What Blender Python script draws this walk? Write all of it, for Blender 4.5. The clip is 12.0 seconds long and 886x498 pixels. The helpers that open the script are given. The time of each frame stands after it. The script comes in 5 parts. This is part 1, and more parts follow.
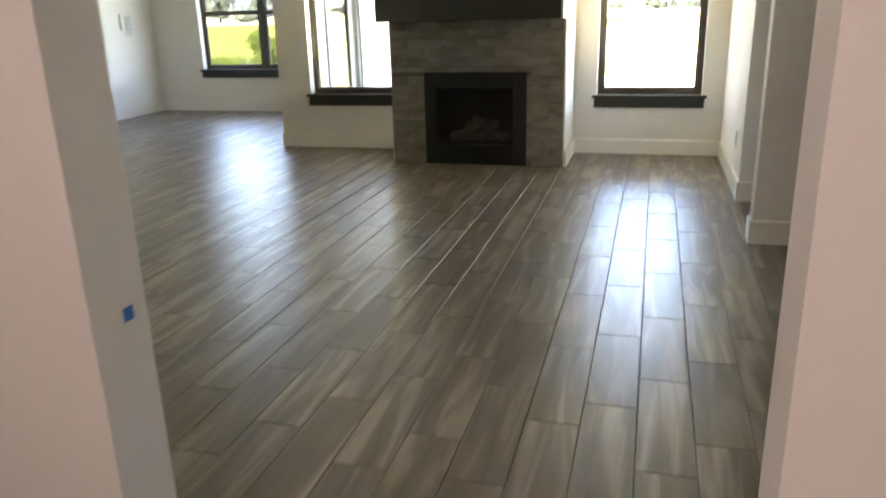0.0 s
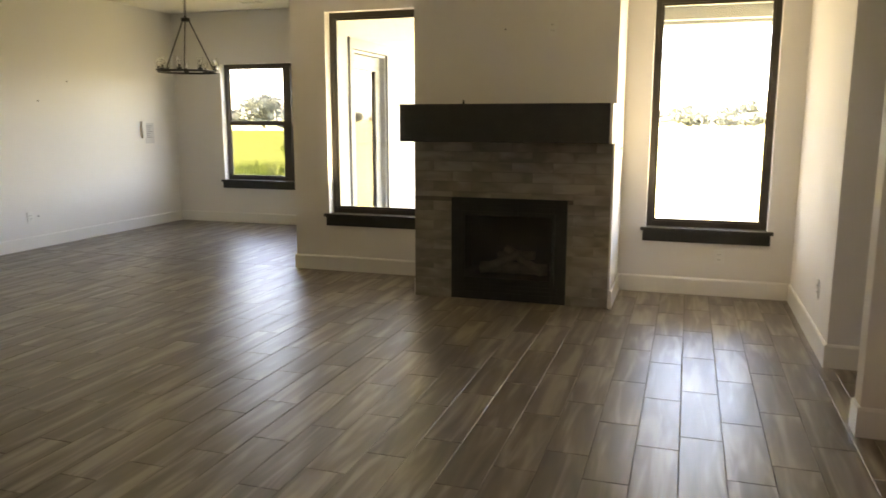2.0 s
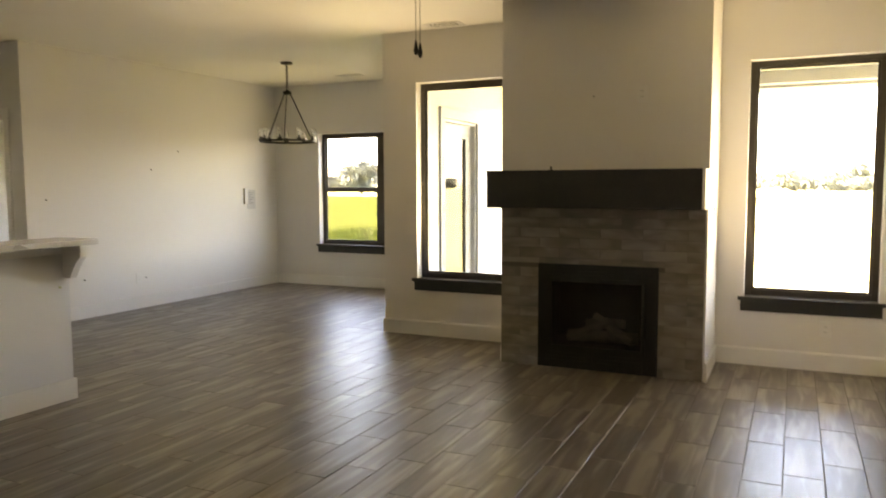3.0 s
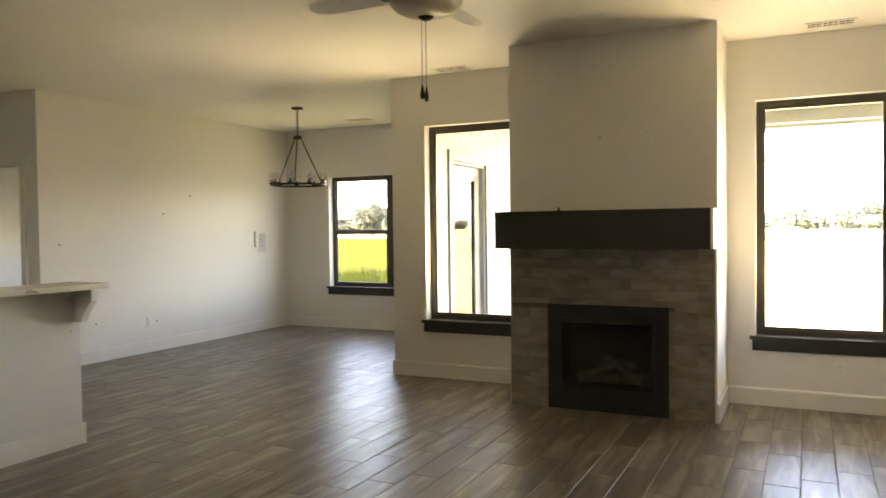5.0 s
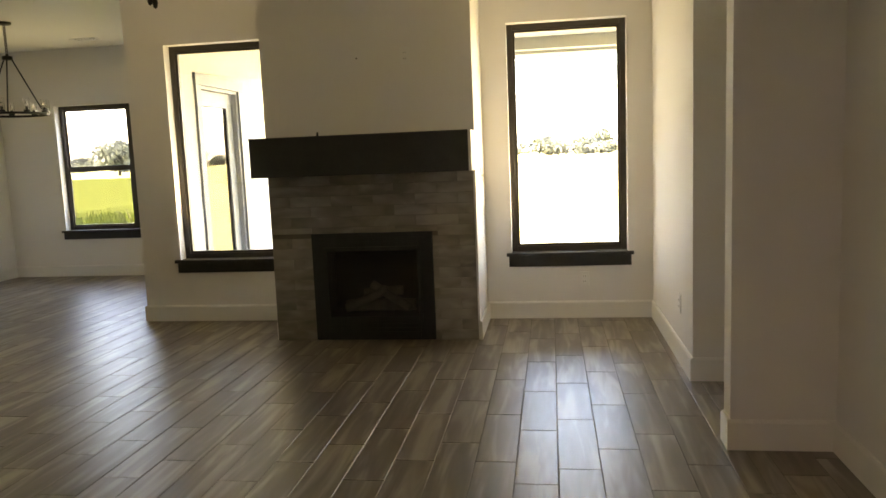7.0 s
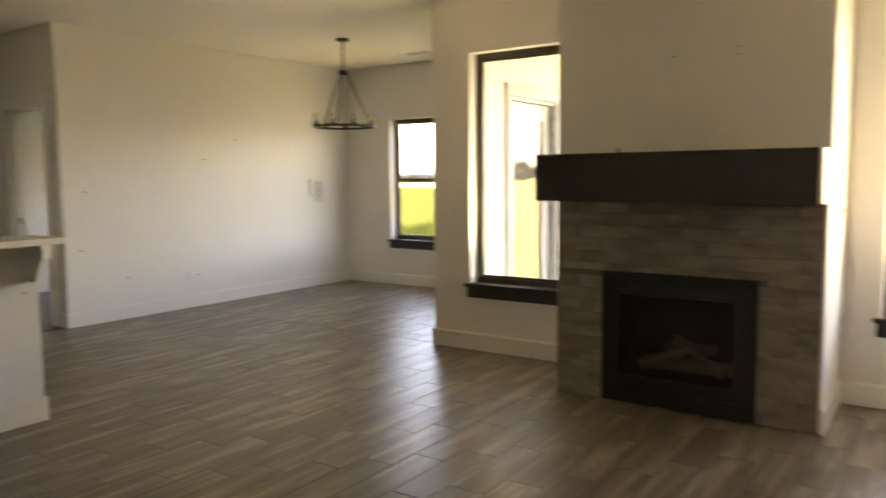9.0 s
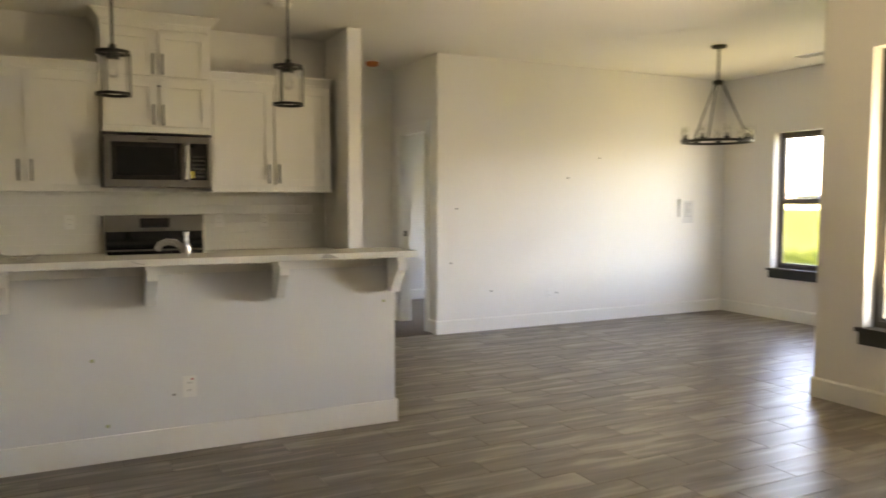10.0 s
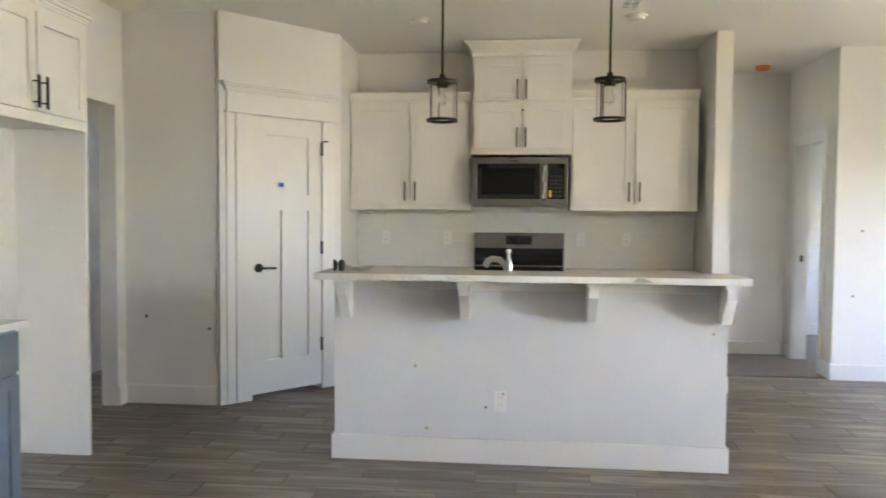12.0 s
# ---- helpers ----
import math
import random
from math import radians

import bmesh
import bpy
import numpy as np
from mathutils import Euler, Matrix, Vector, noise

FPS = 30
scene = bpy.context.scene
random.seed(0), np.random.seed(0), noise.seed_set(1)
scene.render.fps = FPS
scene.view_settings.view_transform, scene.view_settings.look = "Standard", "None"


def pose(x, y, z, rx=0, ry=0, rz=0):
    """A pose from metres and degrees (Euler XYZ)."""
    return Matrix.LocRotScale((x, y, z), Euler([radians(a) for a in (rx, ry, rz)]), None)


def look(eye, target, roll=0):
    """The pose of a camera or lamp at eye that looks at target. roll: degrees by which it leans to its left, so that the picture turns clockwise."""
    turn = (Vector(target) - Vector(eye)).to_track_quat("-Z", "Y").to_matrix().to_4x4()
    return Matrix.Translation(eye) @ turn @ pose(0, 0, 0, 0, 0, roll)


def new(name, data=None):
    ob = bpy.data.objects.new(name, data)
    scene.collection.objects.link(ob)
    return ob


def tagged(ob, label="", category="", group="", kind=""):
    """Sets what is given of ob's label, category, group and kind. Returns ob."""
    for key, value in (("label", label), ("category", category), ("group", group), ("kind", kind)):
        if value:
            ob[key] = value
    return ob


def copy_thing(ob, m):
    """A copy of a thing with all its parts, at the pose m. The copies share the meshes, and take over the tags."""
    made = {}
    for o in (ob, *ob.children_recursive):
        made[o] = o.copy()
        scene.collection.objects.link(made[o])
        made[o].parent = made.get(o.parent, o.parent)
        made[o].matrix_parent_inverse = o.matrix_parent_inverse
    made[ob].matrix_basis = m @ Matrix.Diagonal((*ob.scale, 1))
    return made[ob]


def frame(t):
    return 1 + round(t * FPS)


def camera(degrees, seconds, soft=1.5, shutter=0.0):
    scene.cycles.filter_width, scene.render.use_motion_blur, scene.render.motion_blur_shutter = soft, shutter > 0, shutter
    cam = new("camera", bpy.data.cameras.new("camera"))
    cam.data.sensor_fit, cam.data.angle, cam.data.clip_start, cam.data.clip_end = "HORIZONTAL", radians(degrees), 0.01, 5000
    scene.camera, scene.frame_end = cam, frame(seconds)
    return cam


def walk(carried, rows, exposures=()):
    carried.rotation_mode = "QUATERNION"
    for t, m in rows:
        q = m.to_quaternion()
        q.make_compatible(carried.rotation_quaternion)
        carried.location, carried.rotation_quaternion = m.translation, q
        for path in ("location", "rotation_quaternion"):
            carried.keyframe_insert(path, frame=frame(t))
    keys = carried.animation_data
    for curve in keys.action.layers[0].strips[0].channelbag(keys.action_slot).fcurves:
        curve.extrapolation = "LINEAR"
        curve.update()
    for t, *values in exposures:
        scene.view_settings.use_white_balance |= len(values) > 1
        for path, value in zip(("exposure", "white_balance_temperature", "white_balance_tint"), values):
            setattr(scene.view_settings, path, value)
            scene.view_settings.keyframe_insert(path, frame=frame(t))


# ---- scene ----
cam = camera(61.2, 12.0, shutter=0.4)
PATH = [
    (0, (1.09, 0.394, 1.301), (0.572, 2.226, 0.689), -1.6),
    (0.5, (1.05, 0.615, 1.325), (0.623, 2.516, 0.873), -1.1),
    (1, (0.999, 0.89, 1.323), (0.516, 2.799, 0.973), -0.2),
    (1.5, (0.876, 1.131, 1.336), (0.369, 3.032, 0.979), -0.4),
    (2, (0.891, 1.215, 1.365), (0.282, 3.089, 1.024), -0.0),
    (2.5, (0.912, 1.266, 1.343), (0.172, 3.104, 1.075), 0.0),
    (3, (0.931, 1.255, 1.368), (0.084, 3.059, 1.199), -0.2),
    (3.2, (0.934, 1.238, 1.337), (0.048, 3.027, 1.215), 0.5),
    (4.8, (0.939, 1.254, 1.367), (0.032, 3.036, 1.317), -0.6),
    (5, (0.951, 1.252, 1.367), (0.076, 3.049, 1.309), -0.7),
    (5.5, (0.945, 1.267, 1.366), (0.206, 3.123, 1.272), -1.1),
    (6, (0.951, 1.274, 1.354), (0.394, 3.189, 1.209), -1.6),
    (6.5, (0.939, 1.298, 1.346), (0.577, 3.254, 1.133), -2.1),
    (6.7, (0.916, 1.349, 1.319), (0.63, 3.313, 1.079), -2.3),
    (8.5, (0.925, 2.181, 1.357), (0.234, 4.041, 1.111), -1.7),
    (9, (0.942, 2.435, 1.346), (-0.19, 4.073, 1.156), -0.5),
    (9.5, (0.933, 2.642, 1.342), (-0.602, 3.915, 1.189), 0.2),
    (10, (0.832, 2.803, 1.338), (-0.949, 3.703, 1.204), 0.1),
    (10.5, (0.84, 2.998, 1.337), (-1.085, 3.527, 1.207), 0.3),
    (11, (0.846, 3.208, 1.329), (-1.137, 3.432, 1.197), 1.0),
    (11.5, (0.779, 3.324, 1.327), (-1.218, 3.37, 1.212), 0.7),
    (12, (0.756, 3.464, 1.345), (-1.232, 3.26, 1.255), 0.4),
]
EXPOSURES = [(0, 7.1, 7100, 17), (0.6, 6.98, 7500, 17), (1.2, 6.7, 8000, 20), (3, 6.65, 9200, 24), (5, 6.68, 8700, 22), (6.5, 6.42, 8800, 20), (9, 6.65, 9200, 26), (9.5, 6.98, 8800, 25), (10.5, 7.4, 7800, 25), (11.5, 7.9, 6700, 25), (12, 7.95, 6600, 25)]
walk(cam, [(t, look(eye, target, roll)) for t, eye, target, roll in PATH], EXPOSURES)

# ---- world and lights ----
SUN_ELEV, SUN_ROT = 58, 272
world = bpy.data.worlds.new("world")
scene.world = world
world.use_nodes = True
_sky = world.node_tree.nodes.new("ShaderNodeTexSky")
_sky.sky_type, _sky.sun_disc = "NISHITA", False
_sky.sun_elevation, _sky.sun_rotation = radians(SUN_ELEV), radians(SUN_ROT)
_sky.dust_density = 1.0
_bg = world.node_tree.nodes["Background"]
_bg.inputs["Strength"].default_value = 0.10
world.node_tree.links.new(_sky.outputs["Color"], _bg.inputs["Color"])

sun_data = bpy.data.lights.new("sun", "SUN")
sun_data.energy, sun_data.angle, sun_data.color = 5.0, radians(0.5), (1.0, 0.95, 0.87)
sun = new("sun", sun_data)
_a, _e = radians(SUN_ROT), radians(SUN_ELEV)
_d = Vector((math.sin(_a) * math.cos(_e), math.cos(_a) * math.cos(_e), math.sin(_e)))
sun.matrix_world = look(_d * 30, (0, 0, 0))


def field_light(name, x, y, z, width, watts, heading, climb, spread, tint):
    """The light that the sunlit field throws up through a window, as a narrow lamp in its opening."""
    data = bpy.data.lights.new(name, "AREA")
    data.shape, data.size, data.size_y = "RECTANGLE", width, 0.07
    data.energy, data.color, data.spread = watts, tint, radians(spread)
    ob = new(name, data)
    h, c = radians(heading), radians(climb)
    ob.matrix_world = look((x, y, z), (x - math.sin(h) * math.cos(c), y - math.cos(h) * math.cos(c), z + math.sin(c)))


# ---- measures ----
CEIL = 2.74
NY = 7.325      # living room north wall, inner face
DY = 9.887      # dining north wall, inner face
WX = -5.72      # west wall, inner face
EX = 1.66       # east wall, inner face


field_light("window_light", -4.075, DY + 0.045, 0.80, 1.75, 0.060, 20, 44, 98, (1.0, 0.93, 0.38))
field_light("window_light", -1.715, NY + 0.045, 0.78, 0.80, 0.14, 38, 52, 108, (1.0, 0.91, 0.56))
field_light("window_light", 1.05, NY + 0.045, 0.78, 0.76, 0.15, 38, 52, 108, (1.0, 0.91, 0.56))


# ---- small helpers ----
def box(bm, x0, x1, y0, y1, z0, z1, bevel=0.0):
    """A box in a bmesh, with softened edges if bevel is given."""
    vs = bmesh.ops.create_cube(bm, size=1.0)["verts"]
    for v in vs:
        v.co = Vector(((x0 + x1) / 2 + v.co.x * (x1 - x0), (y0 + y1) / 2 + v.co.y * (y1 - y0), (z0 + z1) / 2 + v.co.z * (z1 - z0)))
    if bevel:
        es = list({e for v in vs for e in v.link_edges})
        bmesh.ops.bevel(bm, geom=es, offset=bevel, segments=2, affect="EDGES", profile=0.6)
    return bm


def boxes(*rows, bevel=0.0):
    bm = bmesh.new()
    for r in rows:
        box(bm, *r, bevel=bevel)
    return bm


def cyl(bm, p0, p1, r0, r1=None, seg=20, caps=True):
    """A round bar from p0 to p1."""
    r1 = r0 if r1 is None else r1
    p0, p1 = Vector(p0), Vector(p1)
    d = p1 - p0
    m = Matrix.Translation((p0 + p1) / 2) @ d.to_track_quat("Z", "Y").to_matrix().to_4x4()
    bmesh.ops.create_cone(bm, cap_ends=caps, segments=seg, radius1=r0, radius2=r1, depth=d.length, matrix=m)
    return bm


def lathe(bm, profile, seg=28, centre=(0, 0, 0)):
    """Turns (radius, height) pairs round the vertical axis."""
    rings = []
    for r, z in profile:
        rings.append([bm.verts.new((centre[0] + r * math.cos(a), centre[1] + r * math.sin(a), centre[2] + z)) for a in [2 * math.pi * k / seg for k in range(seg)]])
    for a, b in zip(rings, rings[1:]):
        for k in range(seg):
            bm.faces.new((a[k], a[(k + 1) % seg], b[(k + 1) % seg], b[k]))
    bmesh.ops.recalc_face_normals(bm, faces=bm.faces)
    return bm


def torus(bm, centre, R, r, seg=48, rs=10, flat=1.0):
    rings = []
    for k in range(seg):
        a = 2 * math.pi * k / seg
        rings.append([bm.verts.new((centre[0] + (R + r * math.cos(b)) * math.cos(a), centre[1] + (R + r * math.cos(b)) * math.sin(a), centre[2] + flat * r * math.sin(b))) for b in [2 * math.pi * j / rs for j in range(rs)]])
    for k in range(seg):
        a, b = rings[k], rings[(k + 1) % seg]
        for j in range(rs):
            bm.faces.new((a[j], b[j], b[(j + 1) % rs], a[(j + 1) % rs]))
    return bm


def tube(bm, pts, r, seg=10):
    """A bent round bar through points."""
    pts = [Vector(p) for p in pts]
    rings = []
    for i, p in enumerate(pts):
        t = (pts[min(i + 1, len(pts) - 1)] - pts[max(i - 1, 0)]).normalized()
        q = t.to_track_quat("Z", "Y")
        rings.append([bm.verts.new(p + q @ Vector((r * math.cos(a), r * math.sin(a), 0))) for a in [2 * math.pi * k / seg for k in range(seg)]])
    for a, b in zip(rings, rings[1:]):
        for k in range(seg):
            bm.faces.new((a[k], a[(k + 1) % seg], b[(k + 1) % seg], b[k]))
    bm.faces.new(rings[0][::-1]), bm.faces.new(rings[-1])
    return bm


def prism(bm, outline, axis, a, b):
    """Extrudes a 2D outline from a to b along axis x, y or z."""
    def at(u, v, w):
        return {"x": (w, u, v), "y": (u, w, v), "z": (u, v, w)}[axis]
    lo = [bm.verts.new(at(u, v, a)) for u, v in outline]
    hi = [bm.verts.new(at(u, v, b)) for u, v in outline]
    n = len(outline)
    fs = [bm.faces.new(lo), bm.faces.new(hi[::-1])]
    for k in range(n):
        fs.append(bm.faces.new((lo[k], lo[(k + 1) % n], hi[(k + 1) % n], hi[k])))
    bmesh.ops.recalc_face_normals(bm, faces=fs)
    return bm


def part(name, bm, material, parent=None, label="", smooth=False):
    """Links a bmesh as one mesh object, under a thing or a part if parent is given."""
    me = bpy.data.meshes.new(name)
    bm.to_mesh(me)
    bm.free()
    me.materials.append(material)
    if smooth:
        me.shade_smooth()
        me.set_sharp_from_angle(angle=radians(35))
    ob = new(name, me)
    ob.parent = parent
    if label:
        ob["label"] = label
    return ob


def thing(name, label, category, at=(0, 0, 0), turn=0, group=""):
    """An Empty at a thing's base; its parts are built round its own origin."""
    ob = new(name)
    ob.empty_display_size = 0.1
    ob.matrix_world = pose(*at, 0, 0, turn)
    return tagged(ob, label, category, group)


def structure(name, bm, material, label="", category="wall", smooth=False):
    return tagged(part(name, bm, material, None, smooth=smooth), label, category, kind="structure")


# ---- materials ----
def material(name, color, rough=0.5, metal=0.0, vary=0.0, scale=4.0, grain=0.0, grain_scale=200.0, bump=0.0, spec=0.5, coat=0.0, rough_vary=0.0):
    """A procedural paint, metal or stone: base colour with slow blotches and fine grain, relief and uneven gloss."""
    m = bpy.data.materials.new(name)
    m.use_nodes = True
    nt = m.node_tree
    nd, ln = nt.nodes, nt.links
    b = nd["Principled BSDF"]
    b.inputs["Base Color"].default_value = (*color, 1)
    b.inputs["Roughness"].default_value = rough
    b.inputs["Metallic"].default_value = metal
    b.inputs["Specular IOR Level"].default_value = spec
    b.inputs["Coat Weight"].default_value = coat
    tc = nd.new("ShaderNodeTexCoord")
    n1 = nd.new("ShaderNodeTexNoise")
    n1.inputs["Scale"].default_value, n1.inputs["Detail"].default_value = scale, 4
    n2 = nd.new("ShaderNodeTexNoise")
    n2.inputs["Scale"].default_value, n2.inputs["Detail"].default_value = grain_scale, 3
    ln.new(tc.outputs["Object"], n1.inputs["Vector"])
    ln.new(tc.outputs["Object"], n2.inputs["Vector"])
    if vary or grain:
        mix = nd.new("ShaderNodeMath")
        mix.operation = "MULTIPLY_ADD"
        mix.inputs[1].default_value = 2 * vary
        mix.inputs[2].default_value = 1 - vary - grain
        ln.new(n1.outputs["Fac"], mix.inputs[0])
        mix2 = nd.new("ShaderNodeMath")
        mix2.operation = "MULTIPLY_ADD"
        mix2.inputs[1].default_value = 2 * grain
        ln.new(n2.outputs["Fac"], mix2.inputs[0])
        ln.new(mix.outputs[0], mix2.inputs[2])
        sc = nd.new("ShaderNodeVectorMath")
        sc.operation = "SCALE"
        sc.inputs[0].default_value = color
        ln.new(mix2.outputs[0], sc.inputs["Scale"])
        ln.new(sc.outputs[0], b.inputs["Base Color"])
    if rough_vary:
        mr = nd.new("ShaderNodeMapRange")
        mr.inputs["To Min"].default_value, mr.inputs["To Max"].default_value = rough - rough_vary, rough + rough_vary
        ln.new(n1.outputs["Fac"], mr.inputs["Value"])
        ln.new(mr.outputs[0], b.inputs["Roughness"])
    if bump:
        bp = nd.new("ShaderNodeBump")
        bp.inputs["Strength"].default_value, bp.inputs["Distance"].default_value = 0.6, bump
        ln.new(n2.outputs["Fac"], bp.inputs["Height"])
        ln.new(bp.outputs[0], b.inputs["Normal"])
    return m


WALL = material("wall_paint", (0.785, 0.77, 0.745), 0.72, spec=0.25, vary=0.02, scale=1.3, grain=0.01, grain_scale=130, bump=0.0012, rough_vary=0.06)
CEILING = material("ceiling_paint", (0.81, 0.795, 0.76), 0.42, vary=0.02, scale=1.5, grain=0.015, grain_scale=90, bump=0.002)
TRIM = material("trim_paint", (0.80, 0.79, 0.76), 0.35, vary=0.02, scale=6, bump=0.0003)
CAB = material("cabinet_paint", (0.86, 0.845, 0.80), 0.32, vary=0.015, scale=5, bump=0.0002)
BLUE = material("blue_grey_paint", (0.16, 0.20, 0.25), 0.38, vary=0.03, scale=5, bump=0.0002)
DARKWOOD = material("dark_stained_wood", (0.046, 0.046, 0.042), 0.5, spec=0.3, vary=0.2, scale=9, grain=0.15, grain_scale=60, bump=0.0006)
BRONZE = material("window_bronze", (0.050, 0.043, 0.034), 0.4, vary=0.1, bump=0.0002)
BLACK = material("black_metal", (0.013, 0.0125, 0.012), 0.42, metal=0.0, spec=0.4, vary=0.1)
FIREBLACK = material("firebox_black", (0.034, 0.036, 0.034), 0.5, spec=0.25, vary=0.15, scale=20, bump=0.0004)
STEEL = material("stainless_steel", (0.24, 0.23, 0.215), 0.34, metal=1.0, vary=0.04, scale=3, grain=0.04, grain_scale=300)
CHROME = material("chrome", (0.50, 0.50, 0.50), 0.24, metal=1.0)
BLACKGLASS = material("black_glass", (0.01, 0.01, 0.011), 0.08, coat=0.5)
QUARTZ = material("white_quartz", (0.72, 0.70, 0.66), 0.2, vary=0.05, scale=7, grain=0.02, grain_scale=150)
# patio door casing, darkened so its lit face does not burn out
EXTTRIM = material("darkened_trim_paint", (0.10, 0.102, 0.105), 0.5, vary=0.03)
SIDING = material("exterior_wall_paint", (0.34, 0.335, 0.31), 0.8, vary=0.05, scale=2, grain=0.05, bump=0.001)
PLASTIC = material("white_plastic", (0.79, 0.785, 0.76), 0.35)
GROUT = material("grout", (0.15, 0.13, 0.11), 0.85, vary=0.1, scale=20, grain=0.1)
MORTAR = material("surround_mortar", (0.15, 0.13, 0.107), 0.85, vary=0.1, scale=20, grain=0.1)
TAPE = material("blue_tape", (0.02, 0.16, 0.55), 0.6, vary=0.05)
COPPER = material("orange_cover", (0.65, 0.22, 0.07), 0.5)
PAPER = material("paper", (0.62, 0.62, 0.62), 0.8)
INK = material("grey_print", (0.18, 0.18, 0.19), 0.8)
CARPET = material("carpet", (0.22, 0.19, 0.165), 0.95, vary=0.1, scale=8, grain=0.25, grain_scale=350, bump=0.006)
CONCRETE = material("concrete", (0.42, 0.40, 0.37), 0.85, vary=0.1, scale=2, grain=0.08, bump=0.002)
ROOFING = material("roofing", (0.035, 0.035, 0.036), 0.9, vary=0.1, scale=3, grain=0.15, grain_scale=20)
BRICKY = material("house_brick", (0.10, 0.095, 0.09), 0.9, vary=0.1, scale=2, grain=0.15, grain_scale=12)
PATCH = material("wall_filler", (0.42, 0.45, 0.24), 0.8, vary=0.2, scale=60)
SCUFF = material("anchor_mark", (0.16, 0.15, 0.13), 0.8)
FIREBOX = material("firebox_lining", (0.075, 0.073, 0.066), 0.8, vary=0.2, scale=9, grain=0.1)
LOG = material("ceramic_log", (0.20, 0.18, 0.15), 0.9, vary=0.4, scale=14, grain=0.2, grain_scale=60, bump=0.004)


def glass_material(name, tint=(1, 1, 1), rough=0.0):
    m = bpy.data.materials.new(name)
    m.use_nodes = True
    b = m.node_tree.nodes["Principled BSDF"]
    b.inputs["Base Color"].default_value = (*tint, 1)
    b.inputs["Roughness"].default_value = rough
    b.inputs["IOR"].default_value = 1.45
    b.inputs["Transmission Weight"].default_value = 1.0
    return m


# panes tinted grey to dim the overbright view through them
GLASS = glass_material("window_glass", (0.52, 0.52, 0.52))
FIELDGLASS = glass_material("dimming_field_glass", (0.22, 0.22, 0.22))
DOORGLASS = glass_material("tinted_door_glass", (0.22, 0.22, 0.215))
FIREGLASS = glass_material("fire_glass", (0.85, 0.85, 0.85))
FIREGLASS.node_tree.nodes["Principled BSDF"].inputs["IOR"].default_value = 1.36
LAMPGLASS = glass_material("lamp_glass", (0.97, 0.97, 0.97))


def plank_material(name, dark, mid, light, rough, along="Y", stretch=9.0, depth=0.0006, ratio=9.0, spec=0.5):
    """Wood-look porcelain: streaks along the piece, each piece with its own tone and figure."""
    m = bpy.data.materials.new(name)
    m.use_nodes = True
    nd, ln = m.node_tree.nodes, m.node_tree.links
    b = nd["Principled BSDF"]
    b.inputs["Specular IOR Level"].default_value = spec
    tc, oi, ge = nd.new("ShaderNodeTexCoord"), nd.new("ShaderNodeObjectInfo"), nd.new("ShaderNodeNewGeometry")
    rnd = nd.new("ShaderNodeMath")
    rnd.operation = "ADD"
    ln.new(oi.outputs["Random"], rnd.inputs[0])
    ln.new(ge.outputs["Random Per Island"], rnd.inputs[1])
    fr = nd.new("ShaderNodeMath")
    fr.operation = "FRACT"
    ln.new(rnd.outputs[0], fr.inputs[0])
    off = nd.new("ShaderNodeCombineXYZ")
    for k, f in enumerate((37.0, 91.0, 53.0)):
        mu = nd.new("ShaderNodeMath")
        mu.operation = "MULTIPLY"
        mu.inputs[1].default_value = f
        ln.new(fr.outputs[0], mu.inputs[0])
        ln.new(mu.outputs[0], off.inputs[k])
    add = nd.new("ShaderNodeVectorMath")
    ln.new(tc.outputs["Object"], add.inputs[0])
    ln.new(off.outputs[0], add.inputs[1])
    mp = nd.new("ShaderNodeMapping")
    s = [stretch, stretch, stretch]
    s["XYZ".index(along)] = stretch / ratio
    mp.inputs["Scale"].default_value = s
    ln.new(add.outputs[0], mp.inputs["Vector"])
    n1 = nd.new("ShaderNodeTexNoise")
    n1.inputs["Scale"].default_value, n1.inputs["Detail"].default_value, n1.inputs["Distortion"].default_value = 1.7, 2.0, 0.6
    ln.new(mp.outputs[0], n1.inputs["Vector"])
    n2 = nd.new("ShaderNodeTexNoise")
    n2.inputs["Scale"].default_value, n2.inputs["Detail"].default_value = 6.0, 2
    ln.new(mp.outputs[0], n2.inputs["Vector"])
    tone = nd.new("ShaderNodeMath")
    tone.operation = "MULTIPLY_ADD"
    tone.inputs[1].default_value, tone.inputs[2].default_value = 0.10, -0.05
    ln.new(fr.outputs[0], tone.inputs[0])
    fac = nd.new("ShaderNodeMath")
    ln.new(n1.outputs["Fac"], fac.inputs[0])
    ln.new(tone.outputs[0], fac.inputs[1])
    fine = nd.new("ShaderNodeMath")
    fine.operation = "MULTIPLY_ADD"
    fine.inputs[1].default_value = 0.07
    ln.new(n2.outputs["Fac"], fine.inputs[0])
    ln.new(fac.outputs[0], fine.inputs[2])
    cr = nd.new("ShaderNodeValToRGB")
    cr.color_ramp.elements[0].position, cr.color_ramp.elements[0].color = 0.36, (*dark, 1)
    cr.color_ramp.elements[1].position, cr.color_ramp.elements[1].color = 0.71, (*light, 1)
    e = cr.color_ramp.elements.new(0.54)
    e.color = (*mid, 1)
    ln.new(fine.outputs[0], cr.inputs["Fac"])
    ln.new(cr.outputs["Color"], b.inputs["Base Color"])
    mr = nd.new("ShaderNodeMapRange")
    mr.inputs["To Min"].default_value, mr.inputs["To Max"].default_value = rough - 0.04, rough + 0.06
    ln.new(n2.outputs["Fac"], mr.inputs["Value"])
    ln.new(mr.outputs[0], b.inputs["Roughness"])
    bp = nd.new("ShaderNodeBump")
    bp.inputs["Strength"].default_value, bp.inputs["Distance"].default_value = 0.3, depth
    ln.new(n2.outputs["Fac"], bp.inputs["Height"])
